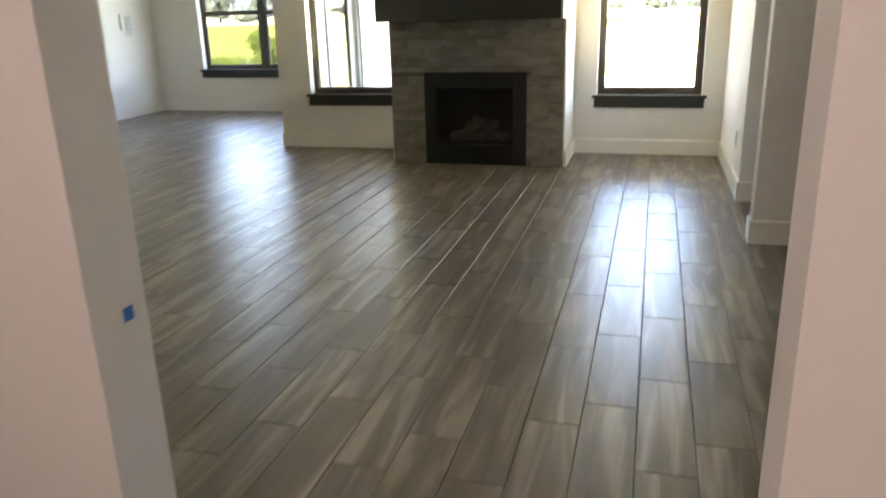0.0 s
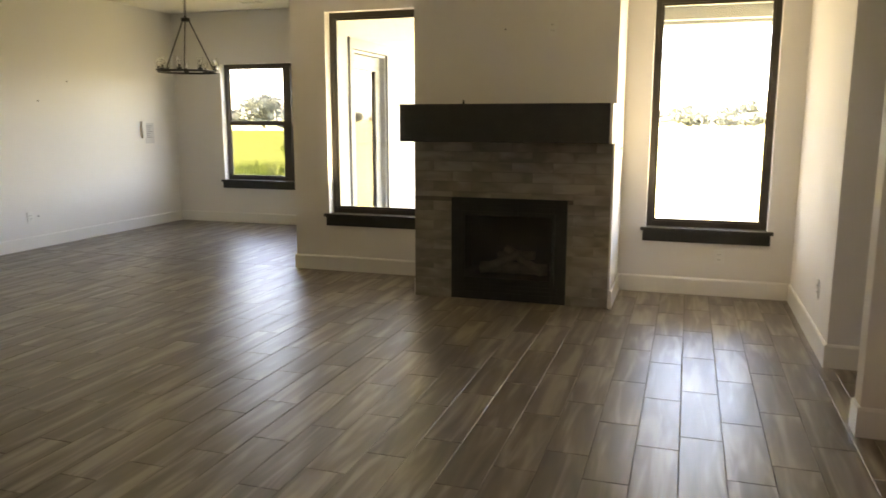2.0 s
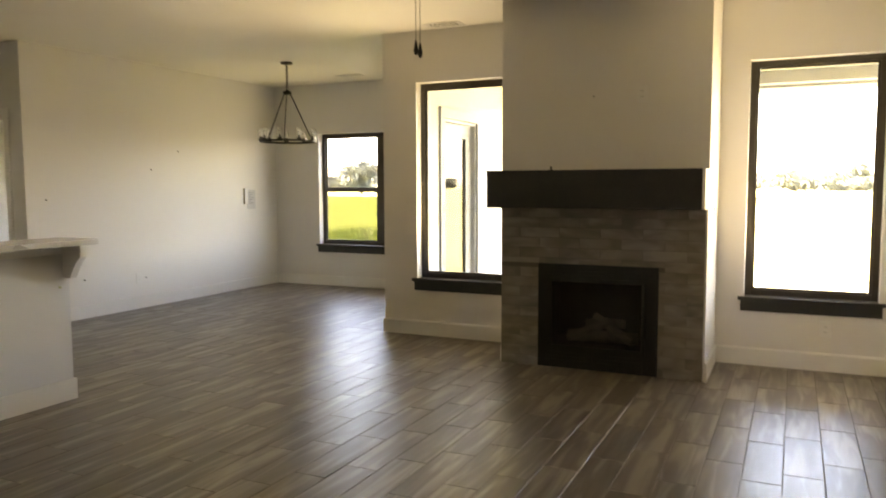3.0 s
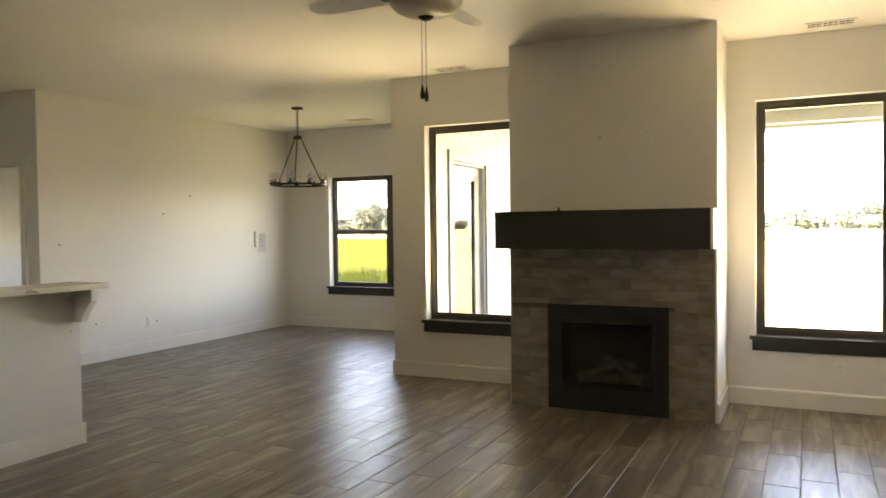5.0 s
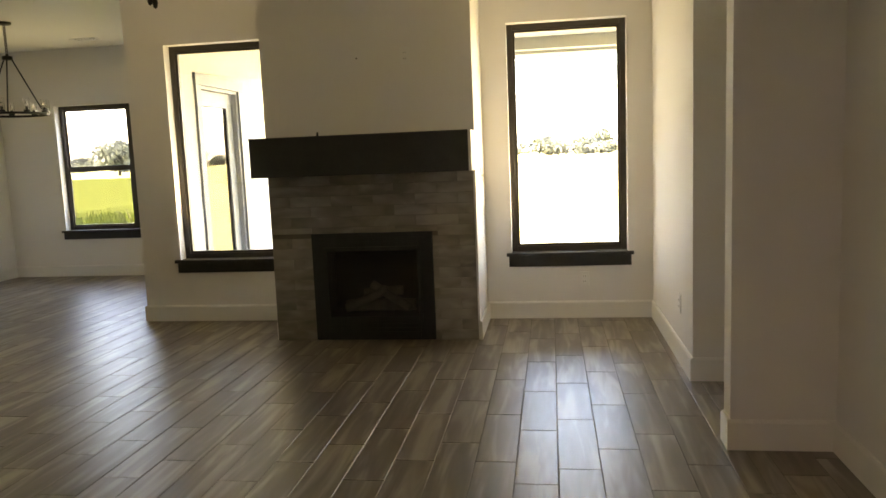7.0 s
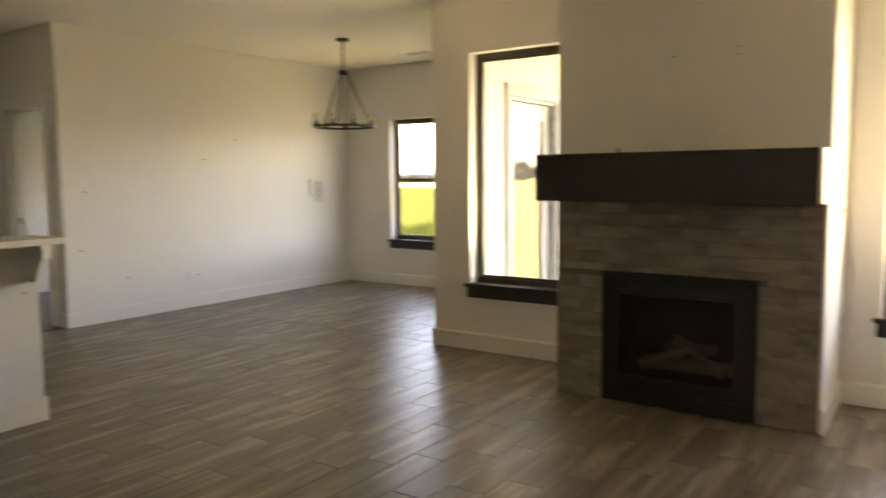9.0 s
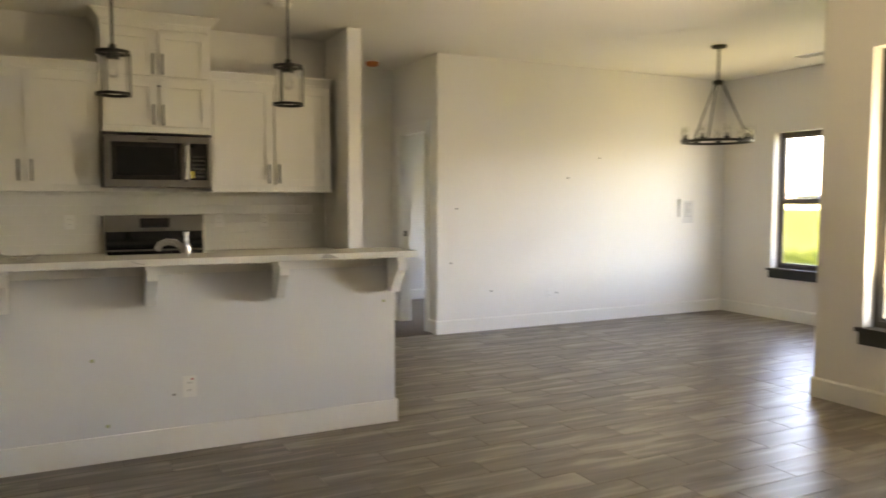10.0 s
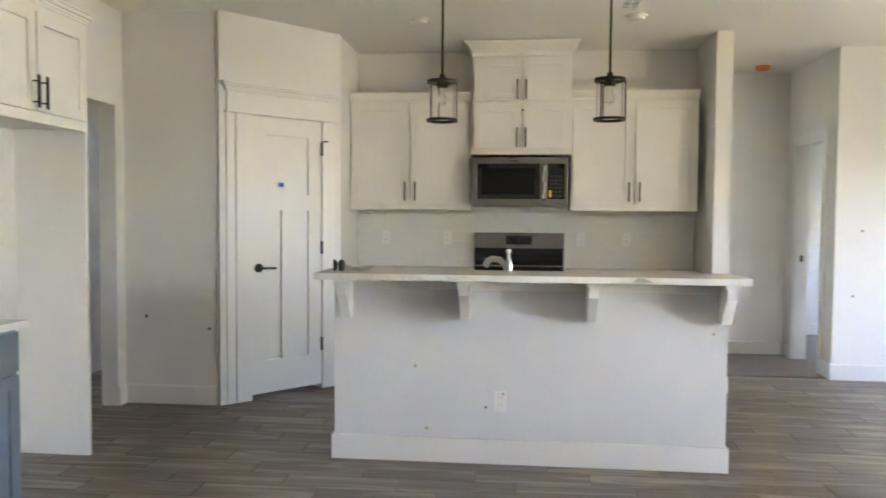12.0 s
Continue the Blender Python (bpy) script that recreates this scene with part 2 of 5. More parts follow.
    ln.new(bp.outputs[0], b.inputs["Normal"])
    return m


FLOORTILE = plank_material("wood_look_tile", (0.112, 0.092, 0.073), (0.166, 0.139, 0.112), (0.305, 0.265, 0.220), 0.36, stretch=8.0, depth=0.00012, spec=0.76)
SURROUND = plank_material("surround_tile", (0.185, 0.170, 0.143), (0.262, 0.240, 0.203), (0.345, 0.318, 0.272), 0.5, along="X", stretch=5, ratio=2.5)
SUBWAY = material("subway_tile", (0.74, 0.73, 0.69), 0.15, vary=0.02)


def grass_material(name, dark, light, scale):
    m = bpy.data.materials.new(name)
    m.use_nodes = True
    nd, ln = m.node_tree.nodes, m.node_tree.links
    b = nd["Principled BSDF"]
    b.inputs["Roughness"].default_value = 0.9
    b.inputs["Specular IOR Level"].default_value = 0.0
    tc, oi = nd.new("ShaderNodeTexCoord"), nd.new("ShaderNodeObjectInfo")
    n1, n2 = nd.new("ShaderNodeTexNoise"), nd.new("ShaderNodeTexNoise")
    n1.inputs["Scale"].default_value, n1.inputs["Detail"].default_value = scale, 6
    n2.inputs["Scale"].default_value, n2.inputs["Detail"].default_value = scale * 25, 4
    ln.new(tc.outputs["Object"], n1.inputs["Vector"]), ln.new(tc.outputs["Object"], n2.inputs["Vector"])
    ad = nd.new("ShaderNodeMath")
    ad.operation = "MULTIPLY_ADD"
    ad.inputs[1].default_value = 0.5
    ln.new(n2.outputs["Fac"], ad.inputs[0]), ln.new(n1.outputs["Fac"], ad.inputs[2])
    cr = nd.new("ShaderNodeValToRGB")
    cr.color_ramp.elements[0].position, cr.color_ramp.elements[0].color = 0.5, (*dark, 1)
    cr.color_ramp.elements[1].position, cr.color_ramp.elements[1].color = 1.0, (*light, 1)
    ln.new(ad.outputs[0], cr.inputs["Fac"])
    ln.new(cr.outputs["Color"], b.inputs["Base Color"])
    return m


GRASS = grass_material("field_grass", (0.13, 0.130, 0.060), (0.20, 0.195, 0.10), 0.15)
# green pulled far below real grass so the sunlit strip does not burn out
MEADOW = grass_material("darkened_meadow_grass", (0.014, 0.021, 0.0045), (0.036, 0.041, 0.012), 1.1)
LEAF = grass_material("leaves", (0.060, 0.078, 0.013), (0.098, 0.117, 0.022), 2.0)
# distance haze is put into the far foliage as paler, greyer greens
FARLEAF = grass_material("hazed_far_leaves", (0.080, 0.088, 0.070), (0.115, 0.124, 0.100), 0.3)
TREELEAF = grass_material("hazed_tree_leaves", (0.14, 0.155, 0.13), (0.19, 0.205, 0.175), 0.3)
# paler copy of EXTTRIM, lifts the shaded jamb and leaf of the patio door
LIFTEDTRIM = material("lifted_trim_paint", (0.17, 0.17, 0.165), 0.5, vary=0.03)
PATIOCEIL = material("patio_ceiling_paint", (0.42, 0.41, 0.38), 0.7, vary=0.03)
PATIOPAINT = material("patio_beam_paint", (0.17, 0.165, 0.145), 0.6, vary=0.04)
BARK = material("bark", (0.12, 0.09, 0.07), 0.9, vary=0.2, scale=5)


# ---- shell: walls ----
def wall(name, x0, x1, y0, y1, holes=(), z0=0.0, z1=CEIL, mat=None, label="white painted drywall wall"):
    """A straight wall. holes: (from, to, bottom, top) along its longer side."""
    bm = bmesh.new()
    along_x = (x1 - x0) >= (y1 - y0)
    a0, a1 = (x0, x1) if along_x else (y0, y1)

    def add(a, b, c, d):
        if b - a > 1e-4 and d - c > 1e-4:
            box(bm, *((a, b, y0, y1) if along_x else (x0, x1, a, b)), c, d)
    at = a0
    for h0, h1, hb, ht in sorted(holes):
        add(at, h0, z0, z1)
        add(h0, h1, z0, hb)
        add(h0, h1, ht, z1)
        at = h1
    add(at, a1, z0, z1)
    bmesh.ops.remove_doubles(bm, verts=bm.verts, dist=1e-5)
    return structure(name, bm, mat or WALL, label)


W2 = (-2.18, -1.25, 0.52, 2.285)
W3 = (0.60, 1.495, 0.52, 2.285)
FILLW = (-1.22, -0.62, 1.72, 2.05)   # added fill window behind the camera, none is known there
W1 = (-5.0, -3.15, 0.565, 2.075)
wall("wall_north", -2.52, 1.82, NY, NY + 0.16, (W2, W3))
wall("wall_patio", -2.52, -2.38, NY + 0.16, DY, ((8.31, 9.19, 0.0, 2.06),))
wall("wall_dining_north", -5.88, -2.38, DY, DY + 0.16, (W1,))
wall("wall_west", -5.88, WX, 6.17, DY)
wall("wall_hall_north", -8.2, WX, 6.05, 6.17, ((-6.62, -5.97, 0.0, 2.03),))
wall("wall_hall_west", -6.97, -6.85, 4.92, 6.05)
wall("wall_wing", -6.85, -5.10, 4.92, 5.04)
wall("wall_kitchen_west", -5.84, WX, 2.05, 4.92)
wall("wall_pantry_north", -6.12, -5.0, 1.93, 2.05)
wall("wall_pantry_east", -4.39, -4.27, 0.57, 1.36)
wall("wall_kitchen_south", -4.27, -0.30, 0.57, 0.69, ((-4.165, -3.25, 0.0, 2.085), FILLW))
wall("wall_return", -0.42, -0.30, 0.69, 1.495)
wall("wall_entry_end", -0.42, 0.068, 1.495, 1.66)
wall("wall_entry", -0.30, 1.78, 1.15, 1.265, ((-0.2995, 1.245, 0.0, 2.08),))
wall("wall_east_a", EX, EX + 0.12, 1.265, 2.92)
wall("wall_recess_south", EX, 2.21, 2.92, 3.04)
wall("wall_recess_east", 2.09, 2.21, 3.04, 4.71)
wall("wall_recess_north", EX, 3.6, 4.71, 4.83)
wall("wall_corridor_north", 1.80, 3.6, 5.69, 5.81)
wall("wall_corridor_end", 3.6, 3.72, 4.71, 5.81)
wall("wall_east_b", 1.68, 1.80, 5.69, NY)
# rooms behind and beyond, plain
wall("wall_vestibule_west", -0.42, -0.30, -1.7, 0.57)
wall("wall_vestibule_east", 2.3, 2.42, -1.7, 1.15)
wall("wall_vestibule_south", -0.42, 2.42, -1.82, -1.7)
wall("wall_vestibule_north", 1.78, 2.42, 1.15, 1.28)
# hole added out of view, lets daylight brighten the back hall
wall("wall_back_hall", -6.0, -2.6, -0.22, -0.10, ((-5.9, -5.65, 1.3, 1.7),))
wall("wall_back_hall_west", -6.12, -6.0, -0.9, 2.05)
wall("wall_back_hall_east", -2.6, -2.48, -0.22, 0.57)
wall("wall_far_room_west", -8.32, -8.2, 6.05, 9.2)
# unseen opening added to light the far room behind the hall doorway
wall("wall_far_room_north", -8.2, -5.88, 9.2, 9.32, ((-7.6, -7.05, 0.9, 1.6),))

# pantry corner: a diagonal wall with a door opening
PA, PB = Vector((-4.27, 1.405, 0)), Vector((-5.0, 2.05, 0))
PL = (PB - PA).length
PTURN = math.degrees(math.atan2((PB - PA).y, (PB - PA).x))
pantry_frame = pose(*PA, 0, 0, PTURN)   # x along the wall, y into the pantry side
bm = boxes((-0.02, 0.21, 0.0, 0.11, 0, CEIL), (0.82, PL + 0.02, 0.0, 0.11, 0, CEIL), (0.21, 0.82, 0.0, 0.11, 2.035, CEIL))
diag = structure("wall_pantry_diagonal", bm, WALL, "white painted diagonal drywall wall")
diag.matrix_world = pantry_frame

# chimney breast, with a hollow for the firebox
FX0, FX1, FZ1 = -0.80, 0.08, 0.785
bm = boxes((-1.10, FX0, 6.648, NY, 0, CEIL), (FX1, 0.40, 6.648, NY, 0, CEIL), (FX0, FX1, 6.648, NY, FZ1, CEIL))
bmesh.ops.remove_doubles(bm, verts=bm.verts, dist=1e-5)
structure("wall_chimney", bm, WALL, "white painted chimney breast")

# ---- ceilings and floor base ----
structure("ceiling", boxes((-6.97, 3.72, 0.57, NY + 0.16, CEIL, CEIL + 0.15), (-5.88, -2.38, NY + 0.16, DY + 0.16, CEIL, CEIL + 0.15),
                           (-6.12, -2.48, -1.82, 0.57, CEIL, CEIL + 0.15), (-0.42, 2.42, -1.82, 0.57, CEIL, CEIL + 0.15), (-8.32, -5.88, NY + 0.16, 9.32, CEIL, CEIL + 0.15), (-8.32, -6.97, 6.05, NY + 0.16, CEIL, CEIL + 0.15)),
          CEILING, "smooth off-white painted ceiling", "ceiling")
structure("floor_base", boxes((-6.15, 3.72, -1.82, NY + 0.1, -0.12, -0.0035), (-5.9, -2.40, NY + 0.1, DY + 0.1, -0.12, -0.0035), (-8.3, -5.9, 5.0, 9.3, -0.12, -0.0035)),
          GROUT, "grey-brown grout bed under the floor tiles", "floor")
structure("floor_hall", boxes((-8.2, -5.80, 5.04, 6.05, -0.003, 0.004), (-8.2, -5.88, 6.05, 9.2, -0.003, 0.004)), CARPET, "beige hall floor", "floor")
structure("roof_slab", boxes((-8.4, -2.5, -1.9, 7.4, CEIL + 0.15, CEIL + 0.4), (-2.5, -0.4, 0.4, 7.4, CEIL + 0.15, CEIL + 0.4), (-0.4, 3.8, -1.9, 7.4, CEIL + 0.15, CEIL + 0.4), (-8.4, -2.3, 7.4, 10.4, CEIL + 0.15, CEIL + 0.4)), ROOFING, "dark shingled roof over the house", "roof")


# ---- baseboards ----
def baseboard(name, p, q, side, h=0.135, t=0.015):
    """Along a wall face from p to q; side +1 stands to the left of that way."""
    p, q = Vector((*p, 0)), Vector((*q, 0))
    L = (q - p).length
    bm = bmesh.new()
    prism(bm, [(0, 0.001), (t * side, 0.001), (t * side, h - 0.012), (t * 0.55 * side, h), (0, h)], "x", 0, L)
    ob = structure(name, bm, TRIM, "white painted baseboard", "baseboard")
    ob.matrix_world = pose(*p, 0, 0, math.degrees(math.atan2((q - p).y, (q - p).x)))
    return ob


T = 0.015
for p, q, s in [((-2.52 - T, NY), (-1.10 - T, NY), -1), ((0.40 + T, NY), (EX, NY), -1), ((1.68, 5.69 - T), (1.68, NY - T), 1),
                ((-1.10, 6.66), (-1.10, NY), 1), ((0.40, 6.63), (0.40, NY), -1), ((WX + T, DY), (-2.52 - T, DY), -1),
                ((WX, 6.05 - T), (WX, DY), -1), ((-2.52, NY), (-2.52, DY), 1), ((EX, 1.265), (EX, 3.04 + T), 1), ((EX, 3.04), (2.09, 3.04), 1),
                ((2.09, 3.04 + T), (2.09, 4.71 - T), 1), ((EX - T, 4.71), (2.09, 4.71), -1), ((EX, 4.71), (EX, 4.83), 1), ((1.68, 5.69), (3.6, 5.69), -1),
                ((EX, 4.83), (3.6, 4.83), 1), ((-6.85, 6.05), (-6.69, 6.05), -1), ((-5.90, 6.05), (WX, 6.05), -1), ((-6.85, 5.04), (-6.85, 6.05 - T), -1),
                ((-5.10, 4.92), (-5.10, 5.04), -1), ((-6.85, 5.04), (-5.10, 5.04), 1), ((-4.27, 0.69), (-4.27, 1.36), -1), ((-4.27 + T, 0.69), (-4.165, 0.69), 1),
                ((-3.12, 0.69), (-2.15, 0.69), 1), ((-8.2, 6.17), (-8.2, 9.2), -1), ((1.245, 1.265), (EX, 1.265), 1), ((-0.42, 1.66), (0.068, 1.66), 1)]:
    baseboard("baseboard", p, q, s)


# ---- windows ----
def window(name, x0, x1, z0, z1, y, kind, label, glass=GLASS):
    """A dark framed window in a north wall whose inner face is at y: frame, panes, stool and apron."""
    w = tagged(new(name), label, "window", kind="structure")
    w.matrix_world = pose(x0, y, z0)
    W, H = x1 - x0, z1 - z0
    f, ya, yb = 0.045, 0.092, 0.145
    part("window_frame", boxes((0, f, ya, yb, 0, H), (W - f, W, ya, yb, 0, H), (f, W - f, ya, yb, H - f, H), (f, W - f, ya, yb, 0, f), bevel=0.003), BRONZE, w)
    units = [(f, W - f)]
    if kind == "twin":
        part("mullion", boxes((W / 2 - 0.055, W / 2 + 0.055, ya - 0.004, yb, f, H - f), bevel=0.003), BRONZE, w)
        units = [(f, W / 2 - 0.055), (W / 2 + 0.055, W - f)]
    g = 0.018
    for a, b in units:
        if kind == "twin":
            m = H / 2
            part("sash", boxes((a, a + g, ya + 0.01, yb - 0.02, f, m), (b - g, b, ya + 0.01, yb - 0.02, f, m), (a + g, b - g, ya + 0.01, yb - 0.02, f, f + g), (a + g, b - g, ya + 0.01, yb - 0.02, m - 0.035, m), bevel=0.002), BRONZE, w)
            part("sash", boxes((a, a + g, ya + 0.03, yb - 0.004, m, H - f), (b - g, b, ya + 0.03, yb - 0.004, m, H - f), (a + g, b - g, ya + 0.03, yb - 0.004, H - f - g, H - f), (a + g, b - g, ya + 0.03, yb - 0.004, m, m + 0.02), bevel=0.002), BRONZE, w)
            panes = [(a + g, b - g, f + g, m - 0.035, 0.110), (a + g, b - g, m + 0.02, H - f - g, 0.128)]
        else:
            part("sash", boxes((a, a + g, ya + 0.01, yb - 0.01, f, H - f), (b - g, b, ya + 0.01, yb - 0.01, f, H - f), (a + g, b - g, ya + 0.01, yb - 0.01, f, f + g), (a + g, b - g, ya + 0.01, yb - 0.01, H - f - g, H - f), bevel=0.002), BRONZE, w)
            panes = [(a + g, b - g, f + g, H - f - g, 0.114)]
        for c, d, e, h, yy in panes:
            p = part("pane", boxes((c - 0.004, d + 0.004, yy, yy + 0.005, e - 0.004, h + 0.004)), glass, w, "window glass tinted to dim the view outside")
            p.visible_shadow = False
    part("window_sill", boxes((-0.04, W + 0.04, -0.035, 0.0, -0.022, 0.004), (0.001, W - 0.001, 0.0, ya, -0.001, 0.004), bevel=0.0015), DARKWOOD, w, "dark-stained wooden stool")
    part("apron", boxes((-0.022, W + 0.022, -0.018, -0.001, -0.105, -0.023), bevel=0.002), DARKWOOD, w, "dark-stained wooden apron")
    return w


window("window_1", *W1, DY, "twin", "dark bronze twin double-hung window above the dining floor", FIELDGLASS)
window("window_2", *W2, NY, "single", "tall dark bronze picture window with a dark sill")
window("window_3", *W3, NY, "single", "tall dark bronze picture window with a dark sill")

# added window, never in view; it brings fill daylight in from the south
fill_w = window("fill_window", FILLW[0], FILLW[1], FILLW[2], FILLW[3], 0.69, "twin", "added dark bronze window, unseen, lets fill daylight in from the south")
fill_w.matrix_world = pose(FILLW[1], 0.69, FILLW[2], 0, 0, 180)

# ---- fireplace ----
fp = thing("fireplace", "built-in black gas fireplace with a glass front and ceramic logs", "fireplace", (0, 6.636, 0))
part("facing_frame", boxes((FX0, FX0 + 0.105, -0.012, 0.02, 0.006, FZ1), (FX1 - 0.105, FX1, -0.012, 0.02, 0.006, FZ1),
                           (FX0 + 0.105, FX1 - 0.105, -0.012, 0.02, 0.66, FZ1), (FX0 + 0.105, FX1 - 0.105, -0.012, 0.02, 0.006, 0.175), bevel=0.004), FIREBLACK, fp)
part("trim_frame", boxes((FX0 + 0.085, FX0 + 0.112, -0.024, -0.012, 0.15, 0.685), (FX1 - 0.112, FX1 - 0.085, -0.024, -0.012, 0.15, 0.685),
                         (FX0 + 0.112, FX1 - 0.112, -0.024, -0.012, 0.655, 0.685), (FX0 + 0.112, FX1 - 0.112, -0.024, -0.012, 0.15, 0.18), bevel=0.003), FIREBLACK, fp)
for zz in (0.712, 0.74, 0.055, 0.085, 0.115):
    part("louvre", boxes((FX0 + 0.06, FX1 - 0.06, -0.018, -0.012, zz, zz + 0.012), bevel=0.002), FIREBLACK, fp)
part("glass_front", boxes((FX0 + 0.10, FX1 - 0.10, 0.004, 0.009, 0.17, 0.665)), FIREGLASS, fp, "dark reflecting glass")
part("firebox", boxes((FX0 + 0.02, FX1 - 0.02, 0.44, 0.46, 0.02, 0.76), (FX0 + 0.02, FX0 + 0.04, 0.03, 0.44, 0.02, 0.76), (FX1 - 0.04, FX1 - 0.02, 0.03, 0.44, 0.02, 0.76),
                      (FX0 + 0.04, FX1 - 0.04, 0.03, 0.44, 0.74, 0.76), (FX0 + 0.04, FX1 - 0.04, 0.03, 0.44, 0.02, 0.17)), FIREBOX, fp)
for (xa, ya, za), (xb, yb_, zb), r in [((-0.62, 0.2, 0.2), (-0.1, 0.22, 0.2), 0.045), ((-0.6, 0.12, 0.19), (-0.3, 0.16, 0.33), 0.032), ((-0.12, 0.12, 0.19), (-0.42, 0.2, 0.36), 0.03), ((-0.5, 0.28, 0.28), (-0.2, 0.26, 0.3), 0.035)]:
    bm = bmesh.new()
    n = 9
    pts = [Vector((0, 0, 0.02)) + Vector((xa, ya, za)).lerp(Vector((xb, yb_, zb)), k / n) + 0.008 * noise.noise_vector(Vector((k, r * 90, za * 7))) for k in range(n + 1)]
    tube(bm, pts, r, 12)
    part("log", bm, LOG, fp, smooth=True)

mt = thing("mantel", "thick dark-stained wooden mantel beam with a pale end cap", "mantel", (0, 0, 1.205))
part("beam", boxes((-1.115, 0.385, 6.368, 6.648, 0, 0.262), bevel=0.003), DARKWOOD, mt)
part("top_board", boxes((-1.118, 0.385, 6.362, 6.648, 0.262, 0.268), bevel=0.001), DARKWOOD, mt)
part("end_cap", boxes((0.386, 0.405, 6.366, 6.648, -0.001, 0.268), bevel=0.002), TRIM, mt, "white painted end board")
hk = thing("mantel_bracket", "small dark metal bracket stub standing on the mantel", "bracket", (-0.70, 6.60, 1.4735))
part("base", boxes((-0.015, 0.015, -0.015, 0.015, 0, 0.006), bevel=0.001), BLACK, hk)
part("stub", cyl(bmesh.new(), (0, 0, 0.006), (0, 0, 0.032), 0.008, 0.006, 12), BLACK, hk)

# ---- chandelier ----
ch = thing("chandelier", "black wagon-wheel chandelier with clear glass candle shades", "chandelier", (-4.24, 8.19, 0))
part("canopy", lathe(bmesh.new(), [(0.0, 2.739), (0.065, 2.739), (0.065, 2.722), (0.058, 2.716), (0.012, 2.712), (0.0, 2.705)]), BLACK, ch, smooth=True)
bm = bmesh.new()
for k in range(11):
    c = 2.70 - k * 0.0245
    pts = [(0.012 * math.cos(a) * (k % 2), 0.012 * math.cos(a) * (1 - k % 2), c + 0.018 * math.sin(a)) for a in [2 * math.pi * j / 10 for j in range(11)]]
    tube(bm, pts, 0.0036, 6)
part("chain", bm, BLACK, ch, smooth=True)
part("hub", lathe(bmesh.new(), [(0.0, 2.44), (0.012, 2.44), (0.014, 2.425), (0.045, 2.42), (0.047, 2.39), (0.04, 2.384), (0.0, 2.384)]), BLACK, ch, smooth=True)
for k in range(3):
    a = radians(59 + 120 * k)
    part("rod", cyl(bmesh.new(), (0.04 * math.cos(a), 0.04 * math.sin(a), 2.39), (0.298 * math.cos(a), 0.298 * math.sin(a), 1.87), 0.007, seg=10), BLACK, ch, smooth=True)
bm = bmesh.new()
lathe(bm, [(0.290, 1.855), (0.312, 1.855), (0.312, 1.877), (0.290, 1.877), (0.290, 1.855)], 64)
part("ring", bm, BLACK, ch, smooth=True)
for k in range(9):
    a = radians(10 + 40 * k)
    x, y = 0.301 * math.cos(a), 0.301 * math.sin(a)
    part("cup", lathe(bmesh.new(), [(0, 1.877), (0.026, 1.877), (0.029, 1.892), (0.012, 1.895), (0.012, 1.925), (0, 1.925)], 16, (x, y, 0)), BLACK, ch, smooth=True)
    part("bulb", lathe(bmesh.new(), [(0.008, 1.925), (0.015, 1.945), (0.012, 1.965), (0.0015, 1.985)], 12, (x, y, 0)), LAMPGLASS, ch, smooth=True)
    part("shade", lathe(bmesh.new(), [(0.024, 1.893), (0.026, 2.005), (0.0275, 2.005), (0.0255, 1.893), (0.024, 1.893)], 20, (x, y, 0)), LAMPGLASS, ch, "clear glass cylinder", smooth=True)

# ---- island pendants ----
def pendant(y):
    p = thing("pendant_light", "black-framed pendant light with a clear glass cylinder above the bar", "pendant light", (-3.28, y, 0), group="pendants over the bar")
    part("canopy", lathe(bmesh.new(), [(0, 2.739), (0.06, 2.739), (0.06, 2.72), (0, 2.715)]), BLACK, p, smooth=True)
    part("stem", cyl(bmesh.new(), (0, 0, 2.72), (0, 0, 2.085), 0.0065, seg=12), BLACK, p, smooth=True)
    part("cap", lathe(bmesh.new(), [(0, 2.10), (0.014, 2.10), (0.02, 2.078), (0.03, 2.072), (0.03, 2.03), (0, 2.03)]), BLACK, p, smooth=True)
    bm = bmesh.new()
    lathe(bm, [(0.072, 2.052), (0.082, 2.052), (0.082, 2.068), (0.072, 2.068), (0.072, 2.052)], 40)
    for k in range(2):
        a = radians(90 * k + 20)
        cyl(bm, (-0.075 * math.cos(a), -0.075 * math.sin(a), 2.06), (0.075 * math.cos(a), 0.075 * math.sin(a), 2.06), 0.004, seg=8)
    part("top_ring", bm, BLACK, p, smooth=True)
    part("bottom_ring", lathe(bmesh.new(), [(0.070, 1.848), (0.084, 1.848), (0.084, 1.862), (0.070, 1.862), (0.070, 1.848)], 40), BLACK, p, smooth=True)
    for k in range(3):
        a = radians(120 * k + 200)
        part("side_bar", cyl(bmesh.new(), (0.08 * math.cos(a), 0.08 * math.sin(a), 1.86), (0.08 * math.cos(a), 0.08 * math.sin(a), 2.055), 0.004, seg=8), BLACK, p, smooth=True)
    part("glass", lathe(bmesh.new(), [(0.066, 1.863), (0.066, 2.05), (0.069, 2.05), (0.069, 1.863), (0.066, 1.863)], 36), LAMPGLASS, p, "clear glass cylinder", smooth=True)
    part("bulb", lathe(bmesh.new(), [(0.012, 2.03), (0.014, 2.0), (0.026, 1.965), (0.022, 1.945), (0.002, 1.935)], 16), LAMPGLASS, p, smooth=True)
    return p


pend = pendant(3.04)
copy_thing(pend, pose(-3.28, 3.925, 0))

